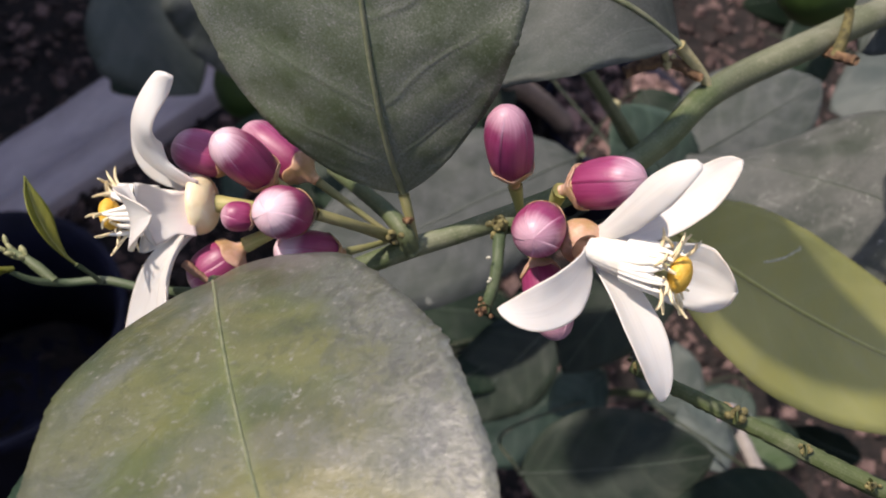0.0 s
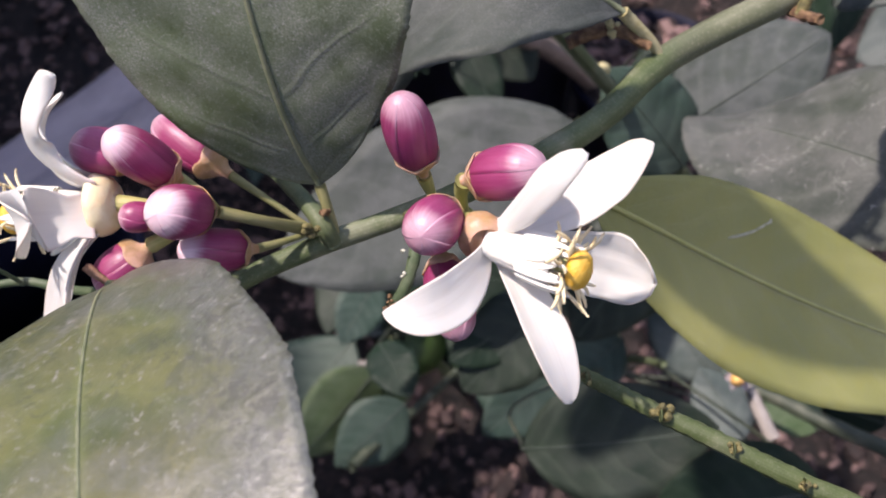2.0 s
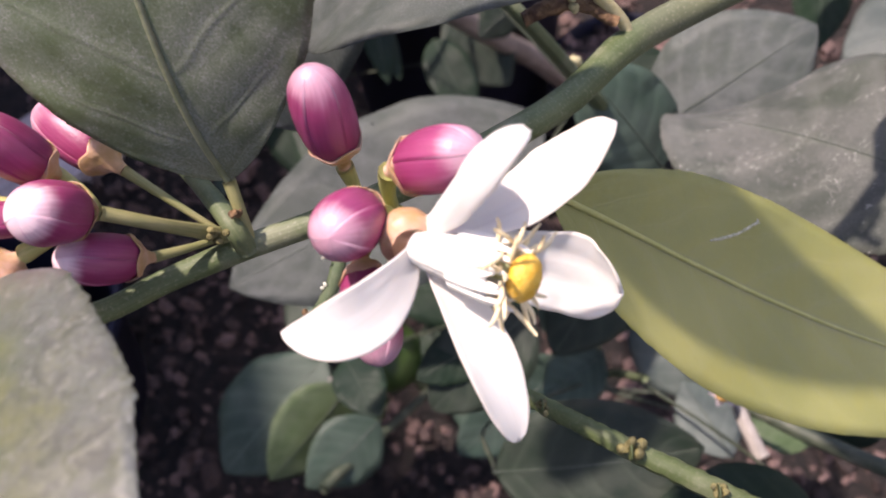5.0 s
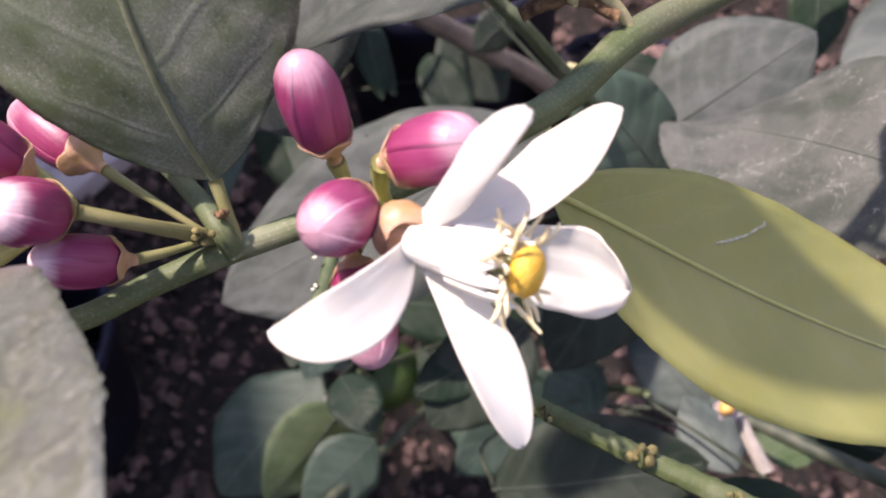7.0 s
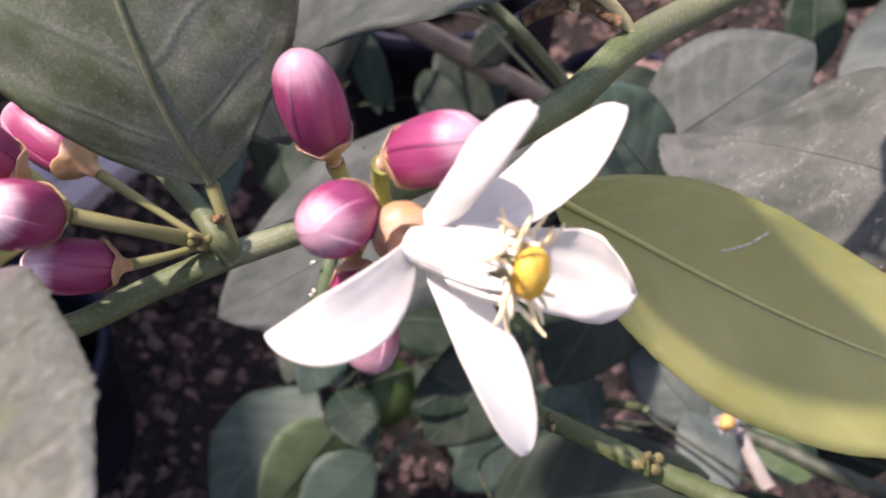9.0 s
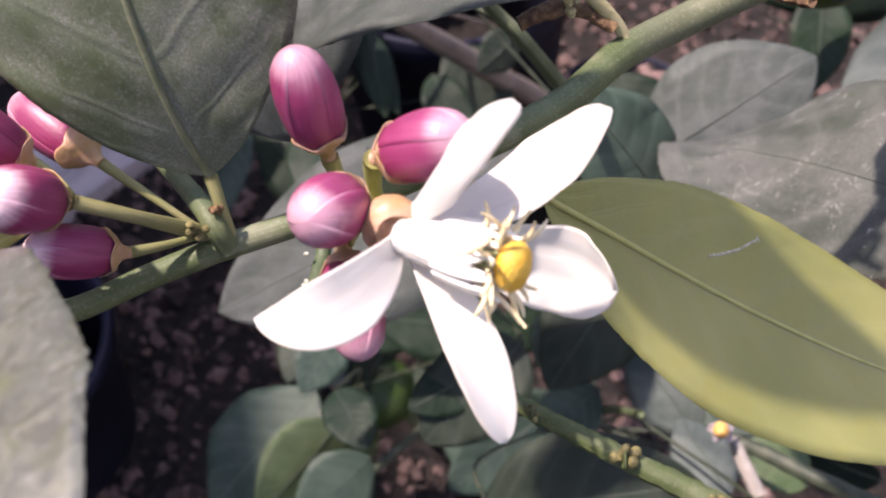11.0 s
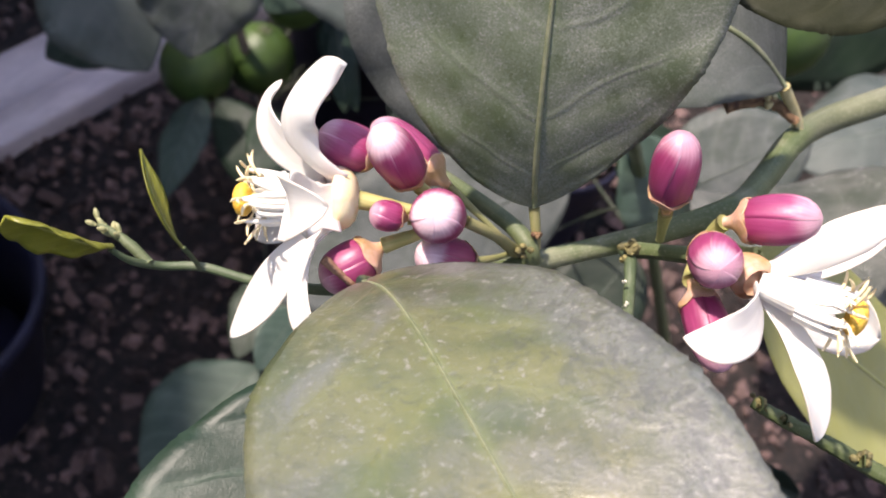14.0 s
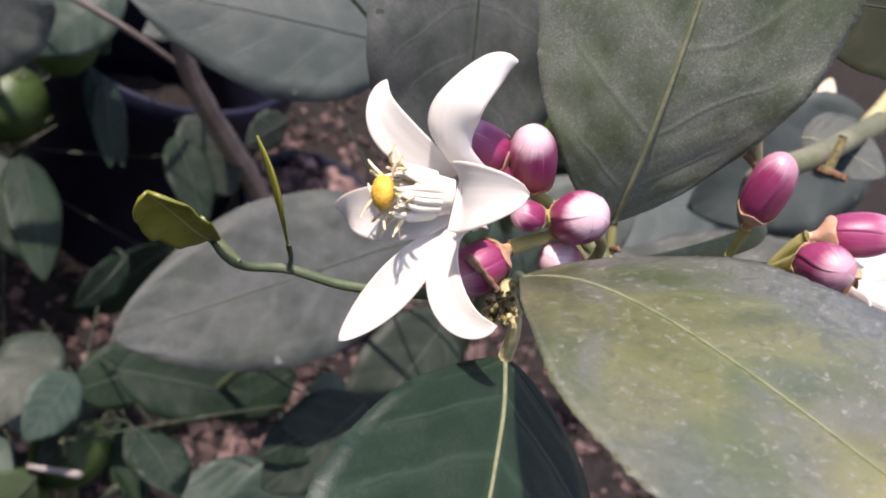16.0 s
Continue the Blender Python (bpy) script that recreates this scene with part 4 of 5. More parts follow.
blossom("lemon_blossom", C1, S1, (0.0213, 0.0962, 0.7184), KNOT, [
    dict(ctrl=[(0.0235, 0.0937, 0.7182), (0.0232, 0.0820, 0.7241), (0.0159, 0.0753, 0.7231), (0.0082, 0.0781, 0.7230)], width=0.0079, face=(0.147, -0.866, 0.442), face_end=(0.412, -0.347, 0.733), peak=0.562, point=0.71, stub=0.4, cup=0.13, wave=0.03),
    dict(ctrl=[(0.0241, 0.0919, 0.7167), (0.0286, 0.0858, 0.7192), (0.0332, 0.0743, 0.7153), (0.0352, 0.0704, 0.7071)], width=0.0069, face=(0.462, -0.525, 0.700), face_end=(0.491, -0.493, 0.644), peak=0.591, point=0.56, stub=0.4, cup=0.26, wave=0.03),
    dict(ctrl=[(0.0247, 0.0940, 0.7155), (0.0327, 0.0959, 0.7095), (0.0454, 0.0965, 0.7057), (0.0492, 0.0893, 0.7096)], width=0.0124, face=(-0.253, -0.663, 0.594), face_end=(-0.303, -0.763, 0.389), peak=0.692, point=0.47, stub=0.4, cup=0.22, wave=0.06, crease=0.022),
    dict(ctrl=[(0.0247, 0.0946, 0.7160), (0.0342, 0.1004, 0.7118), (0.0421, 0.1015, 0.7183), (0.0484, 0.1037, 0.7270)], width=0.0086, face=(-0.005, -0.344, 0.839), face_end=(-0.013, 0.0, 0.861), peak=0.641, point=0.50, stub=0.4, cup=0.24, wave=0.07, crease=0.024),
    dict(ctrl=[(0.0234, 0.0937, 0.7190), (0.0290, 0.0910, 0.7265), (0.0301, 0.0896, 0.7386), (0.0372, 0.0911, 0.7412)], width=0.0061, face=(0.910, 0.027, 0.360), face_end=(0.842, 0.175, 0.364), peak=0.598, point=0.57, stub=0.5, cup=0.29, wave=0.05, crease=0.02),
], "open white lemon blossom with golden stigma and cream anthers", 3, 0.78, 0.0042, 0.82, CALYX)

# ---- the left cluster ----
PEDJ = (-0.0225, 0.1056, 0.7100)
part("peduncle", tube((PEDB, (-0.0158, 0.1074, 0.7040), PEDJ), (0.0013, 0.0010, 0.0011), 12, 24, 0.02, 5, smooth=False), STALK_OLIVE, branch)
bud((-0.0317, 0.1139, 0.7096), (-0.0391, 0.1130, 0.7225), 0.0042, PEDJ, "magenta-pink lemon bud with a whitish glossy top", 0.0008)
bud((-0.0262, 0.1212, 0.7022), (-0.0392, 0.1308, 0.7048), 0.0044, PEDB, "violet-pink bud on a long green stalk behind the others", 0.0006, material=BUD_DEEP, stalk_material=STALK_OLIVE)
bud((-0.0262, 0.1070, 0.7087), (-0.0292, 0.0990, 0.7193), 0.0047, PEDJ, "pale-streaked pink bud in front of the cluster", 0.0008)
bud((-0.0332, 0.1048, 0.7103), (-0.0390, 0.1040, 0.7116), 0.0027, PEDJ, "small round dark pink bud", 0.0008, material=BUD_DEEP)
bud((-0.0202, 0.1054, 0.6984), (-0.0296, 0.1002, 0.7063), 0.0040, PEDB, "pink striped bud just above the large leaf", 0.0006, stalk_material=STALK_OLIVE)
bud((-0.0372, 0.1027, 0.7027), (-0.0458, 0.0976, 0.6983), 0.0044, PEDJ, "pink bud with lobed calyx beside a dry brown stub", 0.0010, material=BUD_DEEP)
bud((-0.0383, 0.1160, 0.7126), (-0.0491, 0.1178, 0.7144), 0.0042, PEDJ, "dark magenta bud behind the open blossom", 0.0009, (-0.0300, 0.1170, 0.7045), material=BUD_DEEP)

C2, S2 = (-0.0457, 0.1092, 0.7080), (-0.0605, 0.1082, 0.7066)
blossom("lemon_blossom", C2, S2, (-0.0408, 0.1092, 0.7085), PEDJ, [
    dict(ctrl=[(-0.0445, 0.1110, 0.7107), (-0.0563, 0.1129, 0.7163), (-0.0558, 0.1172, 0.7256), (-0.0454, 0.1187, 0.7313)], width=0.0093, face=(-0.133, 0.049, 0.087), face_end=(0.147, 0.031, 0.080), peak=0.556, point=0.65, stub=0.75, cup=0.41),
    dict(ctrl=[(-0.0450, 0.1124, 0.7092), (-0.0535, 0.1175, 0.7071), (-0.0639, 0.1251, 0.7080), (-0.0567, 0.1355, 0.7087)], width=0.0084, face=(-0.185, -0.831, 0.208), face_end=(-0.540, -0.780, 0.126), peak=0.50, point=0.82, stub=0.75, cup=0.11),
    dict(ctrl=[(-0.0451, 0.1112, 0.7063), (-0.0524, 0.1031, 0.7076), (-0.0584, 0.1082, 0.7018), (-0.0604, 0.1208, 0.6879)], width=0.0097, face=(0.021, -0.555, 0.853), face_end=(0.094, -0.697, 0.703), peak=0.606, point=0.47, stub=0.75, cup=0.21),
    dict(ctrl=[(-0.0448, 0.1088, 0.7051), (-0.0530, 0.0997, 0.7039), (-0.0538, 0.0995, 0.6925), (-0.0615, 0.0943, 0.6832)], width=0.0074, face=(-0.622, -0.570, 0.501), face_end=(-0.595, -0.598, 0.504), peak=0.611, point=0.67, stub=0.75, cup=0.12),
    dict(ctrl=[(-0.0445, 0.1060, 0.7068), (-0.0526, 0.1019, 0.7021), (-0.0498, 0.0859, 0.6983), (-0.0447, 0.0833, 0.7062)], width=0.0070, face=(-0.944, -0.362, 0.170), face_end=(-0.564, -0.560, 0.488), peak=0.553, point=0.61, stub=0.75, cup=0.14),
    dict(ctrl=[(-0.0442, 0.1058, 0.7098), (-0.0537, 0.1033, 0.7124), (-0.0549, 0.0965, 0.7205), (-0.0462, 0.0939, 0.7253)], width=0.0111, face=(-0.300, -0.426, 0.796), face_end=(-0.093, -0.817, 0.715), peak=0.487, point=0.54, stub=0.75, cup=0.29),
], "open white lemon blossom with recurved petals and yellow stigma", 4, 0.72, 0.0050, 1.25)

# ---- dry bits and small stubs ----
part("dry_stub", tube(((-0.0395, 0.0952, 0.7015), (-0.0420, 0.0957, 0.7035), (-0.0459, 0.0986, 0.7048)), (0.0007, 0.0006, 0.0009), 9, 14, 0.16, 8), DRY_STALK, branch, "withered brown flower stalk")
def knobs(parent, at, count, spread, sizes, material, seed, label=""):
    """A clump of small knobbly bud scales and scars, one lump each, in one part."""
    rng = np.random.default_rng(seed)
    verts, faces = [], []
    for _ in range(count):
        c = np.asarray(at, float) + rng.normal(0, spread, 3)
        r = rng.uniform(*sizes)
        d = unit(rng.normal(0, 1, 3))
        me = lathe(c - d * r * 1.2, c + d * r * 1.2, [(0, 0.3 * r), (0.15, 0.7 * r), (0.45, r), (0.75, 0.8 * r), (0.93, 0.4 * r), (1, 0)], 9, seed=int(rng.integers(999)))
        n = len(verts)
        verts += [tuple(v.co) for v in me.vertices]
        faces += [tuple(n + k for k in p.vertices) for p in me.polygons]
        bpy.data.meshes.remove(me)
    return tagged(part("scar", mesh_of("scar", verts, faces), material, parent), label, kind="stuff")


shoot = part("side_shoot", tube(((0.0117, 0.1150, 0.6937), (0.0106, 0.1085, 0.6989), (0.0100, 0.1025, 0.6983), (0.0086, 0.0955, 0.6996), (0.0071, 0.0900, 0.7031)), (0.0013, 0.0012, 0.0011, 0.0010, 0.0011), 12, 30, 0.12, 9, smooth=False), TWIG_YOUNG, branch, "short dark green shoot with a dry end")
knobs(shoot, (0.0071, 0.0900, 0.7031), 16, 0.0006, (0.0003, 0.0006), DRY, 3, "dry brown crumbled end")
knobs(shoot, (0.0085, 0.1024, 0.7007), 2, 0.0002, (0.0003, 0.0004), PALE_SPOT, 4, "pale waxy spot")
knobs(shoot, (0.0084, 0.0980, 0.7001), 2, 0.0002, (0.0003, 0.0004), PALE_SPOT, 5, "pale waxy spot")
knobs(branch, (0.0104, 0.1102, 0.7001), 16, 0.0009, (0.0005, 0.0009), CRUMB, 6, "small straw-coloured bud scales at the node")
knobs(branch, (-0.0397, 0.0912, 0.7015), 70, 0.0013, (0.0003, 0.0006), CRUMB, 7, "cluster of green-brown dried bud scales")
knobs(branch, (-0.0377, 0.0892, 0.7023), 12, 0.0007, (0.0003, 0.0006), STRAW, 8, "straw-coloured scales at a leaf stalk")
knobs(branch, (-0.0096, 0.1101, 0.6976), 9, 0.0007, (0.0004, 0.0008), CRUMB, 9, "brown scar where a stalk joins the stem")
knobs(branch, (-0.0067, 0.1134, 0.6986), 8, 0.0006, (0.0004, 0.0008), DRY, 10, "brown scar beside a leaf stalk")
sprig = part("sprig", tube(((-0.0785, 0.1090, 0.6828), (-0.0818, 0.1115, 0.6840), (-0.0850, 0.1136, 0.6846), (-0.0890, 0.1160, 0.6842)), (0.0010, 0.0011, 0.0009, 0.0006), 10, 20, 0.05, 21, smooth=False), STEM_DARK, branch, "short grey-green sprig with tiny buds")
for k in range(9):
    at = np.array((-0.0848, 0.1134, 0.6848)) + (k / 8) * np.array((-0.0050, 0.0030, -0.0004)) + 0.0009 * np.array((math.sin(2.4 * k), math.cos(2.4 * k), math.sin(1.7 * k + 1)))
    d = unit(np.array((-0.7, 0.35, 0.2)) + 0.7 * np.array((math.sin(2.4 * k), math.cos(2.4 * k), 0.6)))
    part("tiny_bud", lathe(at - d * 0.0006, at + d * 0.0016, [(0, 0.0003), (0.2, 0.00048), (0.5, 0.00056), (0.8, 0.0004), (1.0, 0.0)], 9), SPRIG, sprig)
part("leaf_stub", tube(((-0.0062, 0.1112, 0.6905), (-0.0075, 0.1126, 0.6948), (-0.0110, 0.1178, 0.6945), (-0.0167, 0.1262, 0.6906), (-0.0236, 0.1362, 0.6854)), (0.0018, 0.0018, 0.0017, 0.0016, 0.0015), 12, 24, 0.03, 14, smooth=False), STEM_DARK, branch, "short dark green shoot rising beside the leaf")
part("dry_tip", tube(((0.0579, 0.1586, 0.6901), (0.0526, 0.1605, 0.6926), (0.0475, 0.1612, 0.6931), (0.0406, 0.1592, 0.6916)), (0.0010, 0.0013, 0.0017, 0.0014), 9, 20, 0.2, 10, smooth=False), DRY, branch, "dry brown shoot end")
knobs(branch, (0.0496, 0.1598, 0.6945), 8, 0.0008, (0.0005, 0.0009), STRAW, 12, "straw-coloured scales on a dry shoot")
part("dry_tip", tube(((0.0913, 0.1762, 0.6828), (0.0923, 0.1701, 0.6859), (0.0953, 0.1663, 0.6881)), (0.0016, 0.0013, 0.0012), 9, 12, 0.25, 11), DRY, branch, "dry brown knob under the stem")
part("thorn_stub", tube(((0.0925, 0.1709, 0.6852), (0.0943, 0.1732, 0.6893), (0.0944, 0.1770, 0.6944)), (0.0014, 0.0013, 0.0011), 9, 12, 0.10, 12), CRUMB, branch, "short yellow-green stub")
scar_leaf = [ob for ob in branch.children if ob.name.startswith("leaf")][2]
part("scratch", tube(((0.0771, 0.1337, 0.6535), (0.0800, 0.1353, 0.6517), (0.0840, 0.1377, 0.6497), (0.0875, 0.1404, 0.6483), (0.0892, 0.1417, 0.6477), (0.0886, 0.1425, 0.6483)), (0.0002, 0.0004, 0.0003, 0.0003, 0.0004, 0.0002), 7, 40, 0.35, 15, smooth=False), SCRATCH, scar_leaf, "dry whitish scratch mark")
leaf(branch, [(0.1078, 0.2001, 0.6744), (0.1112, 0.1977, 0.6779), (0.1159, 0.1926, 0.6796), (0.1261, 0.1807, 0.6817)], 0.026, CAM_SIDE, LEAF_GREY, RIB_PALE, 0.0004, peak=0.5, point=0.7, wave=0.03, seed=43, label="pale pinkish-grey leaf beside the stem")

# ---- the lower twig ----
low_twig = thing("bare_twig", (0.0754, 0.0621, 0.6860), "bare green twig with small raised nodes", "twig")
knob_at = [((0.0352, 0.0857, 0.6900), 0.0016), ((0.0392, 0.0825, 0.6908), 0.0012), ((0.0505, 0.0748, 0.6928), 0.0017), ((0.0615, 0.0688, 0.6920), 0.0013), ((0.0720, 0.0632, 0.6905), 0.0014)]
for at, r in knob_at:
    at = np.asarray(at)
    node = part("node", lathe(at - np.array((0.2, 0.5, -0.8)) * r * 0.9, at + np.array((0.2, -0.5, 0.8)) * r * 0.9, [(0, 0.9 * r), (0.3, r), (0.6, 0.75 * r), (0.85, 0.4 * r), (1.0, 0.0)], 12, 4, 0.15), TWIG_GREEN, low_twig, "raised green node")
    knobs(node, at + np.array((0.2, -0.5, 0.8)) * r * 0.6, 9, 0.35 * r, (0.25 * r, 0.5 * r), CRUMB, int(at[0] * 1e4), "brown scales of the node")
part("stem", tube(((0.0345, 0.0862, 0.6895), (0.0390, 0.0830, 0.6900), (0.0448, 0.0787, 0.6915), (0.0503, 0.0752, 0.6918), (0.0600, 0.0700, 0.6912), (0.0720, 0.0638, 0.6895), (0.0900, 0.0560, 0.6870), (0.1100, 0.0500, 0.6840)), (0.0011, 0.0013, 0.0014, 0.0015, 0.0016, 0.0017, 0.0018, 0.0019), 12, 90, 0.10, 13, smooth=False), TWIG_GREEN, low_twig)

# ---- leaves close behind ----
plant("lemon_branch_behind", ((0.0603, 0.2796, 0.5223), (0.0440, 0.3040, 0.4555), (0.0302, 0.3418, 0.3020), (0.0154, 0.4133, 0.0748), ground_below((0.0128, 0.4640, -0.0711))), (0.0014, 0.0018, 0.0026, 0.0036, 0.0050), [
    ((0.0580, 0.2787, 0.5218), (-0.0709, 0.2284, 0.4881), 0.070, LEAF_GREY),
    ((0.0990, 0.2487, 0.5273), (0.0658, 0.2625, 0.5708), 0.038, LEAF_TEAL),
    ((0.0896, 0.3159, 0.5247), (0.1126, 0.2798, 0.4984), 0.034, LEAF_SHADED),
    ((0.0959, 0.2766, 0.5109), (0.1595, 0.2958, 0.5503), 0.055, LEAF_GREY),
    ((0.0490, 0.2330, 0.4520), (0.0060, 0.2010, 0.4250), 0.042, LEAF_DUSK),
], "shaded lemon branch with broad grey-green leaves", None, 0.12)

plant("lemon_branch_above", ((-0.0294, 0.2150, 0.7413), (0.0031, 0.2200, 0.6910), (0.0360, 0.2335, 0.6338), (0.0781, 0.2589, 0.5482), ground_below((0.3100, 0.4691, 0.1668))), (0.0014, 0.0016, 0.0020, 0.0026, 0.0050), [
    ((-0.0249, 0.2132, 0.7199), (-0.0093, 0.1708, 0.6490), 0.062, LEAF_GREY),
    ((0.0336, 0.3357, 0.5762), (-0.0858, 0.3384, 0.5701), 0.066, LEAF_PALE),
], "grey-green lemon branch reaching over the blossoms", None, 0.05)
leaf(branch, [(0.0827, 0.1402, 0.7532), (0.0562, 0.1437, 0.7512), (0.0316, 0.1436, 0.7482), (0.0081, 0.1400, 0.7447)], 0.0334, (0.05, -0.38, 0.92), LEAF_OLIVE, RIB_DARK, 0.0003, petiole=((0.1150, 0.1650, 0.7500), (0.0930, 0.1410, 0.7535)), peak=0.657, point=0.805, fold=3, teeth=40, tooth=0.04, wave=0.03, nu=120, nv=16, seed=41, label="olive leaf coloured dark as if shaded, with a fine toothed edge")
leaf(branch, [(0.1470, 0.1553, 0.6319), (0.1340, 0.1810, 0.6180), (0.1233, 0.2170, 0.5880), (0.1045, 0.2610, 0.5440)], 0.0640, (-0.25, -0.55, 0.80), LEAF_SCUFFED, RIB_DARK, 0.0002, petiole=((0.1750, 0.1500, 0.6350), (0.1600, 0.1520, 0.6340)), teeth=26, face_end=(0.30, -0.60, 0.75), bias=0.0, peak=0.512, point=0.50, tooth=0.05, wave=0.02, nu=120, nv=16, seed=22, label="broad dusty grey leaf with scuffed edge")

fleck = thing("dried_bud", (0.0650, 0.2600, 0.5730), "pale yellow dried bud end at a leaf tip", "flower bud")
part("core", lathe((0.0657, 0.2610, 0.5718), (0.0630, 0.2552, 0.5795), [(0, 0.0011), (0.2, 0.0023), (0.5, 0.0028), (0.8, 0.0020), (1.0, 0.0)], 14, 5, 0.15, seed=9), STRAW, fleck)

# ---- plants further back ----
plant("lemon_plant", ((0.3172, 0.4192, 0.4987), (0.3782, 0.4553, 0.4310), (0.4801, 0.5253, 0.3048), ground_below((0.6051, 0.6285, 0.1426))), (0.003, 0.004, 0.005, 0.006), [
    ((0.3559, 0.4380, 0.4414), (0.2317, 0.4076, 0.4128), 0.095, LEAF_PALE),
    ((0.2799, 0.3236, 0.6078), (0.2081, 0.3155, 0.5350), 0.075, LEAF_PALE),
    ((0.3930, 0.5857, 0.4023), (0.2220, 0.5695, 0.3517), 0.10, LEAF_SHADED),
    ((0.2665, 0.5542, 0.3675), (0.2592, 0.4957, 0.3265), 0.040, LEAF_SHADED),
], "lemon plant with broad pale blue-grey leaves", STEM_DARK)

# Most of these leaves carry their shade in the leaf colour.
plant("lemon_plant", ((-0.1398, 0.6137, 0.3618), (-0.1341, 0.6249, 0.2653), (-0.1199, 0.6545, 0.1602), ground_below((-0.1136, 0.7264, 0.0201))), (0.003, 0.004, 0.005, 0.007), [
    ((-0.1067, 0.5590, 0.2436), (-0.0785, 0.4653, 0.2156), 0.041, LEAF_SHADED),
    ((-0.0965, 0.4544, 0.1570), (-0.0527, 0.4252, 0.1404), 0.050, LEAF_SHADED),
    ((-0.0545, 0.6353, 0.2704), (-0.0407, 0.5713, 0.2326), 0.029, LEAF_SHADED),
    ((-0.0011, 0.5698, 0.2820), (0.0267, 0.5051, 0.2531), 0.037, LEAF_SHADED),
    ((-0.0913, 0.6627, 0.3030), (-0.0527, 0.6465, 0.2853), 0.039, LEAF_SHADED),
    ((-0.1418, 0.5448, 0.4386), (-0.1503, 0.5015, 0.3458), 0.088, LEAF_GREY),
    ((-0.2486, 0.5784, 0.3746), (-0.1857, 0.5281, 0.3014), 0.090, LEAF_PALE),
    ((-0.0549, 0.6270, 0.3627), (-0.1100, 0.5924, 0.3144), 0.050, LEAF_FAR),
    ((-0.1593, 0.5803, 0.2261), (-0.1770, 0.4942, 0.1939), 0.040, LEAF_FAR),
    ((-0.1456, 0.5740, 0.2325), (-0.0731, 0.4854, 0.2060), 0.054, LEAF_SHADED),
    ((-0.0661, 0.6408, 0.2708), (-0.0304, 0.5751, 0.2332), 0.028, LEAF_SHADED),
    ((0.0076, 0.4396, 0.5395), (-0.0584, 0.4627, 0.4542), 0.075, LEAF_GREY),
    ((0.0136, 0.5365, 0.1959), (-0.0551, 0.5217, 0.1089), 0.060, LEAF_SHADED),
    ((-0.2095, 0.6326, 0.2620), (-0.3021, 0.6342, 0.1938), 0.060, LEAF_FAR),
], "young lemon plant with blue-green leaves, many coloured as shaded, and unripe fruit", STEM_GREY)
for at, r in (((-0.1648, 0.6118, 0.2298), 0.031), ((-0.1163, 0.6500, 0.2100), 0.031), ((-0.0871, 0.6413, 0.2957), 0.028)):
    fruit(at, r, "green unripe lemon hanging among leaves")

plant("lemon_plant", ((-0.0560, 0.3450, 0.2050), (-0.0480, 0.3600, 0.1500), (-0.0330, 0.3900, 0.0700), (-0.0250, 0.4100, 0.0)), (0.0022, 0.003, 0.004, 0.006), [
    ((-0.0392, 0.4116, 0.3203), (-0.0652, 0.3846, 0.2964), 0.026, LEAF_SHADED),
    ((-0.0377, 0.3955, 0.1827), (-0.0697, 0.3373, 0.1803), 0.039, LEAF_SHADED),
    ((-0.0395, 0.2468, 0.3870), (-0.0215, 0.2139, 0.3901), 0.026, LEAF_SHADED),
    ((0.0349, 0.2267, 0.4449), (0.0003, 0.2092, 0.4387), 0.024, LEAF_SHADED),
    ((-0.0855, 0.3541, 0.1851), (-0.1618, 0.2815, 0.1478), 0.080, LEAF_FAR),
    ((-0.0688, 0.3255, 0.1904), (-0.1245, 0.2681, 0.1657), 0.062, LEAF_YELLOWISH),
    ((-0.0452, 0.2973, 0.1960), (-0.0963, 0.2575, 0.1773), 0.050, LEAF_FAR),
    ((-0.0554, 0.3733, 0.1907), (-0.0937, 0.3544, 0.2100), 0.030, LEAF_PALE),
    ((-0.0161, 0.3842, 0.1695), (0.0078, 0.3292, 0.1401), 0.034, LEAF_SHADED),
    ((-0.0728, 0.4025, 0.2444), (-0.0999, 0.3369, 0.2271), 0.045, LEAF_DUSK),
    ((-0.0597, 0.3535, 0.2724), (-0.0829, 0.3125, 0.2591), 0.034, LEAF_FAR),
    ((-0.0003, 0.3897, 0.2418), (-0.0563, 0.3703, 0.2241), 0.045, LEAF_SHADED),
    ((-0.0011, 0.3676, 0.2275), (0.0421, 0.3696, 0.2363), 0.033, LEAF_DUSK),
    ((0.0830, 0.3712, 0.2722), (0.0399, 0.3558, 0.2275), 0.034, LEAF_SHADED),
    ((-0.0132, 0.3652, 0.2011), (0.0078, 0.3265, 0.1827), 0.026, LEAF_SHADED),
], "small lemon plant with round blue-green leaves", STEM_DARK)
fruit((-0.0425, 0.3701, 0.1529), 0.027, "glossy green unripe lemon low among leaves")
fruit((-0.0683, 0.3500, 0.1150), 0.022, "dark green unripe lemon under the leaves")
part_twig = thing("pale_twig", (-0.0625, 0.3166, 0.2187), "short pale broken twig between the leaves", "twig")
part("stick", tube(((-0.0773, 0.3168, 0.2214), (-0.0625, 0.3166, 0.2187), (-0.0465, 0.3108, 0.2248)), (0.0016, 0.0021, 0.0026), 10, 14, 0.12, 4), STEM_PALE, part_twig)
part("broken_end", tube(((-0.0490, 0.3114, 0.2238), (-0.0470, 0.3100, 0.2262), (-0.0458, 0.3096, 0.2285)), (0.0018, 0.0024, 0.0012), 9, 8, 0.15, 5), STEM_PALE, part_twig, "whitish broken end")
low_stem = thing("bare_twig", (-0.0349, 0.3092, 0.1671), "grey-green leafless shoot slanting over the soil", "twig")
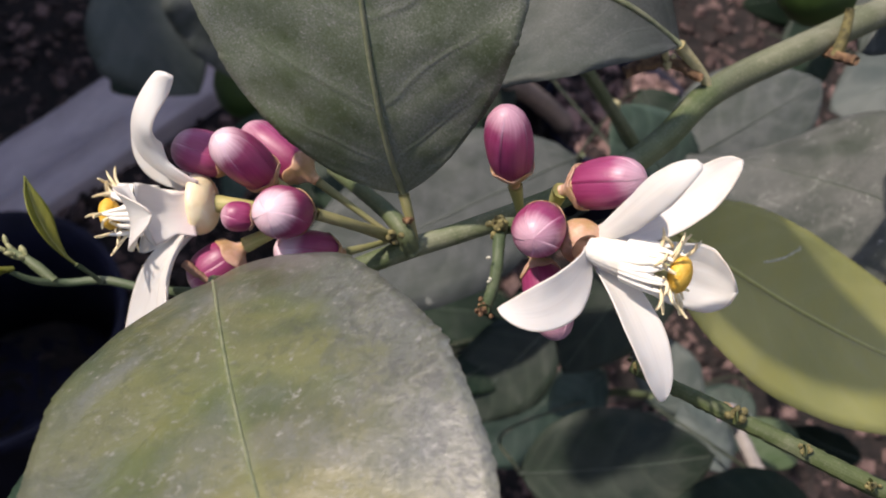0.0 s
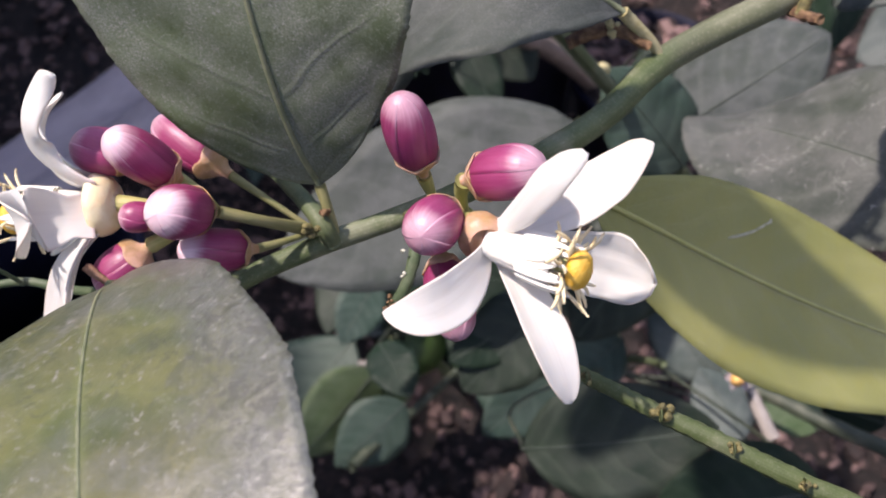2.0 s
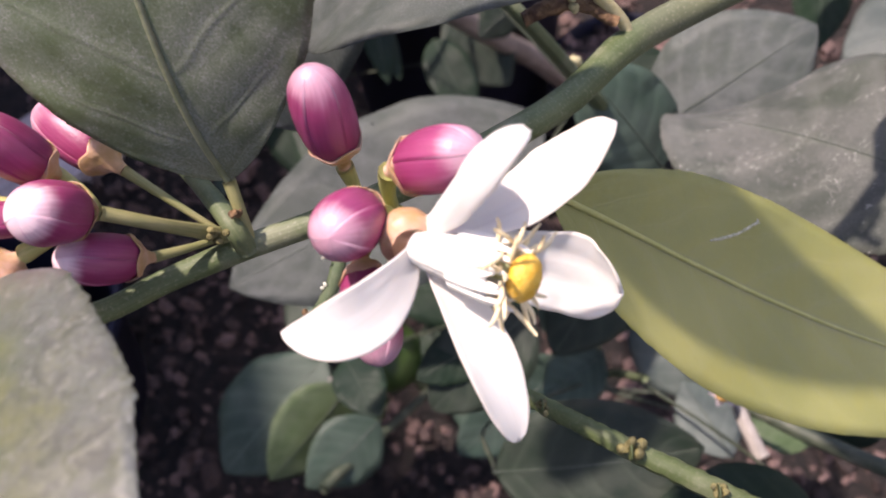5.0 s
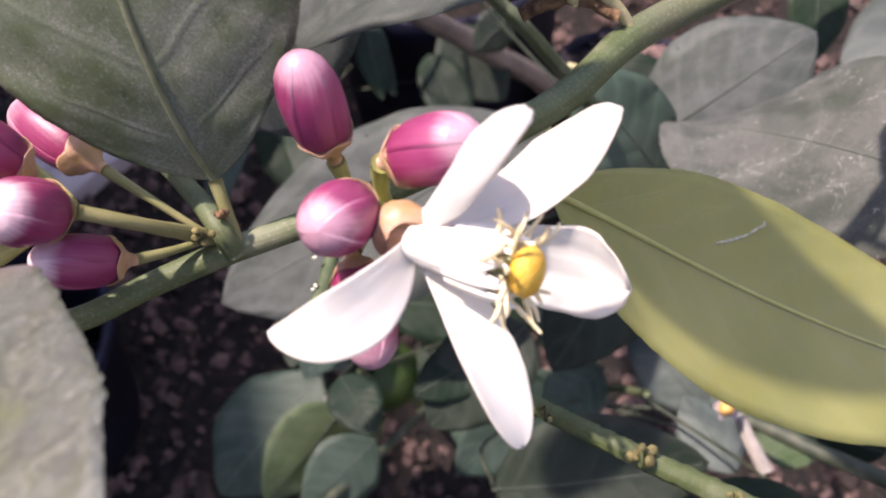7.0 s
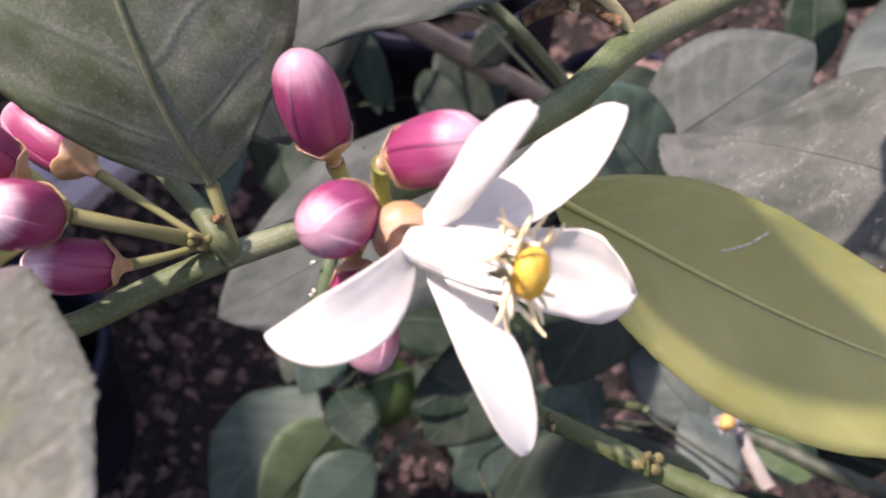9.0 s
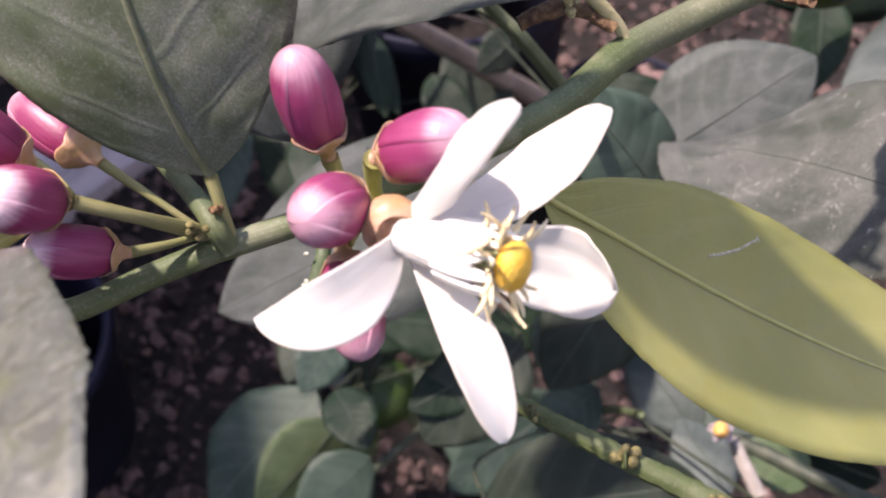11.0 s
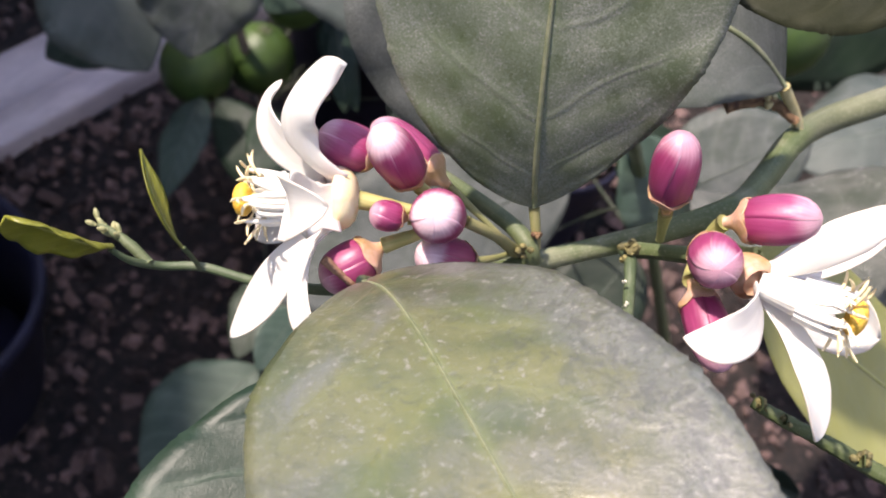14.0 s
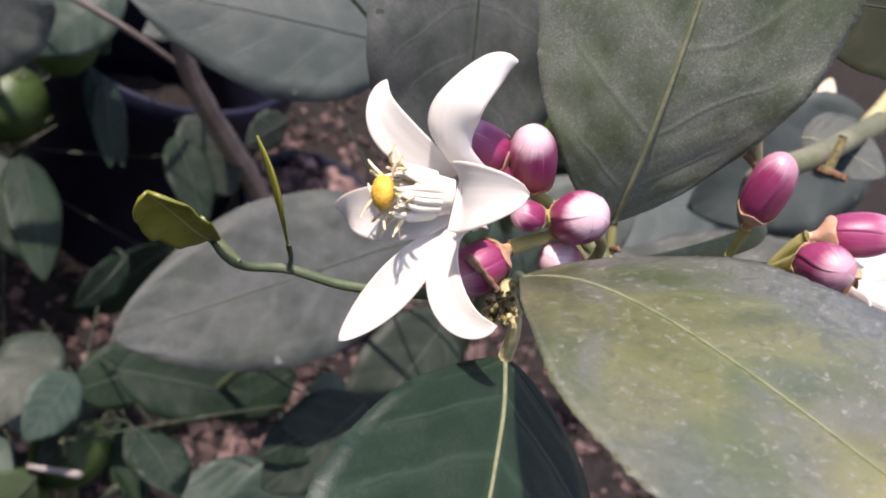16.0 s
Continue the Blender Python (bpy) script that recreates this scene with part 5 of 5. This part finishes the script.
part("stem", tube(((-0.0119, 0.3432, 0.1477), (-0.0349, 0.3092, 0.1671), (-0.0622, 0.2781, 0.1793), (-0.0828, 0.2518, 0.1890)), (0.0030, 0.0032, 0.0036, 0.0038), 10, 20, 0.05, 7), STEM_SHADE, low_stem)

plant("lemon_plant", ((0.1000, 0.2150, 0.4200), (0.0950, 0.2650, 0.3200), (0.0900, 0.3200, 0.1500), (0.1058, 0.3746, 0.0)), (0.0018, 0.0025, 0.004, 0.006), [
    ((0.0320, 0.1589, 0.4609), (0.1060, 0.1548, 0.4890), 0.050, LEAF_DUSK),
    ((0.1365, 0.1264, 0.4981), (0.0793, 0.1263, 0.4849), 0.046, LEAF_SHADED),
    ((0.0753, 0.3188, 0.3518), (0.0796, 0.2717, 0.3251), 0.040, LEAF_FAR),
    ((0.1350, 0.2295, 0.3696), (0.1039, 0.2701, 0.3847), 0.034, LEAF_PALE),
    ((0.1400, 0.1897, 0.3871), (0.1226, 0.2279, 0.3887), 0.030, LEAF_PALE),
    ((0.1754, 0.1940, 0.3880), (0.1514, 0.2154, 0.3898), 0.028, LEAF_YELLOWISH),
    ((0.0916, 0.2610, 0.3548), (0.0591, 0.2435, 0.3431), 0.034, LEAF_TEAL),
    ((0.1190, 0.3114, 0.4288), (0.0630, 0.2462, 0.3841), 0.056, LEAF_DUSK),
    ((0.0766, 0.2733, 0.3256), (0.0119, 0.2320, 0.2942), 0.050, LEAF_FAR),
    ((0.2111, 0.1991, 0.3806), (0.1817, 0.2177, 0.3775), 0.028, LEAF_SHADED),
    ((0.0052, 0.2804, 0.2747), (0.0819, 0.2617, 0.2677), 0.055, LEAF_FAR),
    ((-0.0354, 0.3568, 0.2766), (0.0530, 0.3459, 0.2762), 0.050, LEAF_SHADED),
    ((0.2280, 0.3325, 0.1883), (0.1632, 0.2894, 0.1605), 0.055, LEAF_FAR),
], "low lemon plant with dusky green leaves", STEM_DARK)

fruit((0.2450, 0.5056, 0.4312), 0.029, "dark green unripe lemon in the shade")
pale = thing("dried_leaf", (0.2950, 0.3507, 0.5740), "curled cream-coloured dry leaf", "leaf")
part("blade", blade([(0.3040, 0.3463, 0.5754), (0.2730, 0.3470, 0.5869), (0.2715, 0.3551, 0.5935), (0.2914, 0.3769, 0.5963)], 0.017, CAM_SIDE, fold=15, wave=0.2, waves=1, point=0.6, seed=4, nu=20, nv=8), CREAM, pale)
pale = thing("pale_twig", (0.2662, 0.3117, 0.5947), "pale straw-coloured twig behind the branch", "twig")
part("stick", tube(((0.2615, 0.3105, 0.5906), (0.2719, 0.3213, 0.6072), (0.2868, 0.3343, 0.6288)), (0.0035, 0.0042, 0.0045), 10, 14, 0.06, 4), STRAW, pale)
plant("bare_sapling", ((-0.0560, 0.4800, 0.4900), (-0.0340, 0.4880, 0.4400), (-0.0195, 0.4982, 0.4036), (0.0135, 0.5462, 0.3301), (0.0467, 0.5821, 0.2680), (0.0873, 0.6251, 0.1925), (0.1300, 0.6650, 0.1050)), (0.0055, 0.0060, 0.0065, 0.0080, 0.0088, 0.0095, 0.0105), [
    ((0.0092, 0.6086, 0.2696), (0.0573, 0.5684, 0.2291), 0.055, LEAF_DUSK),
    ((0.0612, 0.5279, 0.3571), (0.0335, 0.5069, 0.3433), 0.030, LEAF_DUSK),
], "leaning grey-pink sapling with a few dark leaves in a pot", STEM_GREY)
dark_twig = thing("bare_twig", (-0.0927, 0.5444, 0.4083), "thin dark bare twig crossing behind the leaves", "twig")
part("stem", tube(((-0.1166, 0.5386, 0.4181), (-0.0676, 0.5380, 0.4030), (-0.0025, 0.5592, 0.3579), (0.0485, 0.6955, 0.2163)), (0.0022, 0.0022, 0.0018, 0.0012), 8, 20, 0.05, 7), STEM_GREY, dark_twig)
right_twig = thing("bare_twig", (0.1371, 0.1998, 0.4241), "dark brown bare twig under the yellow-green leaf", "twig")
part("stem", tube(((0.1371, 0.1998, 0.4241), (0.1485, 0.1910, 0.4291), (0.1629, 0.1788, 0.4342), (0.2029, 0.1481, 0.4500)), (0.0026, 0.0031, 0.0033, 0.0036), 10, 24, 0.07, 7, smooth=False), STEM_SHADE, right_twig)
stub = part("side_stub", tube(((0.1371, 0.1998, 0.4241), (0.1365, 0.1890, 0.4300), (0.1426, 0.1742, 0.4260)), (0.0026, 0.0030, 0.0034), 9, 12, 0.08, 7), STEM_PALE, right_twig, "pale pinkish side stub")
dried = thing("dried_bud", (0.1290, 0.1975, 0.4400), "small shrivelled orange-yellow bud with papery scales", "flower bud")
part("core", lathe((0.1292, 0.1990, 0.4385), (0.1260, 0.1935, 0.4455), [(0, 0.0012), (0.15, 0.0026), (0.45, 0.0034), (0.75, 0.0029), (0.93, 0.0014), (1.0, 0.0)], 18, 5, 0.12, seed=3), DRY_GOLD, dried)
for k, d in enumerate(((-0.0062, 0.0, -0.0010), (-0.0030, -0.0040, -0.0048), (0.0058, 0.0014, -0.0020), (0.0040, -0.0046, -0.0040))):
    foot = np.array((0.1288, 0.1985, 0.4388))
    part("scale", blade([tuple(foot), tuple(foot + 0.5 * np.array(d) + (0, 0, 0.002)), tuple(foot + np.array(d))], 0.0042, (0.1, -0.57, 0.82), cup=0.3, wave=0.3, waves=1, nu=10, nv=6, seed=k), SCALE_LILAC, dried, "papery lilac-white scale")
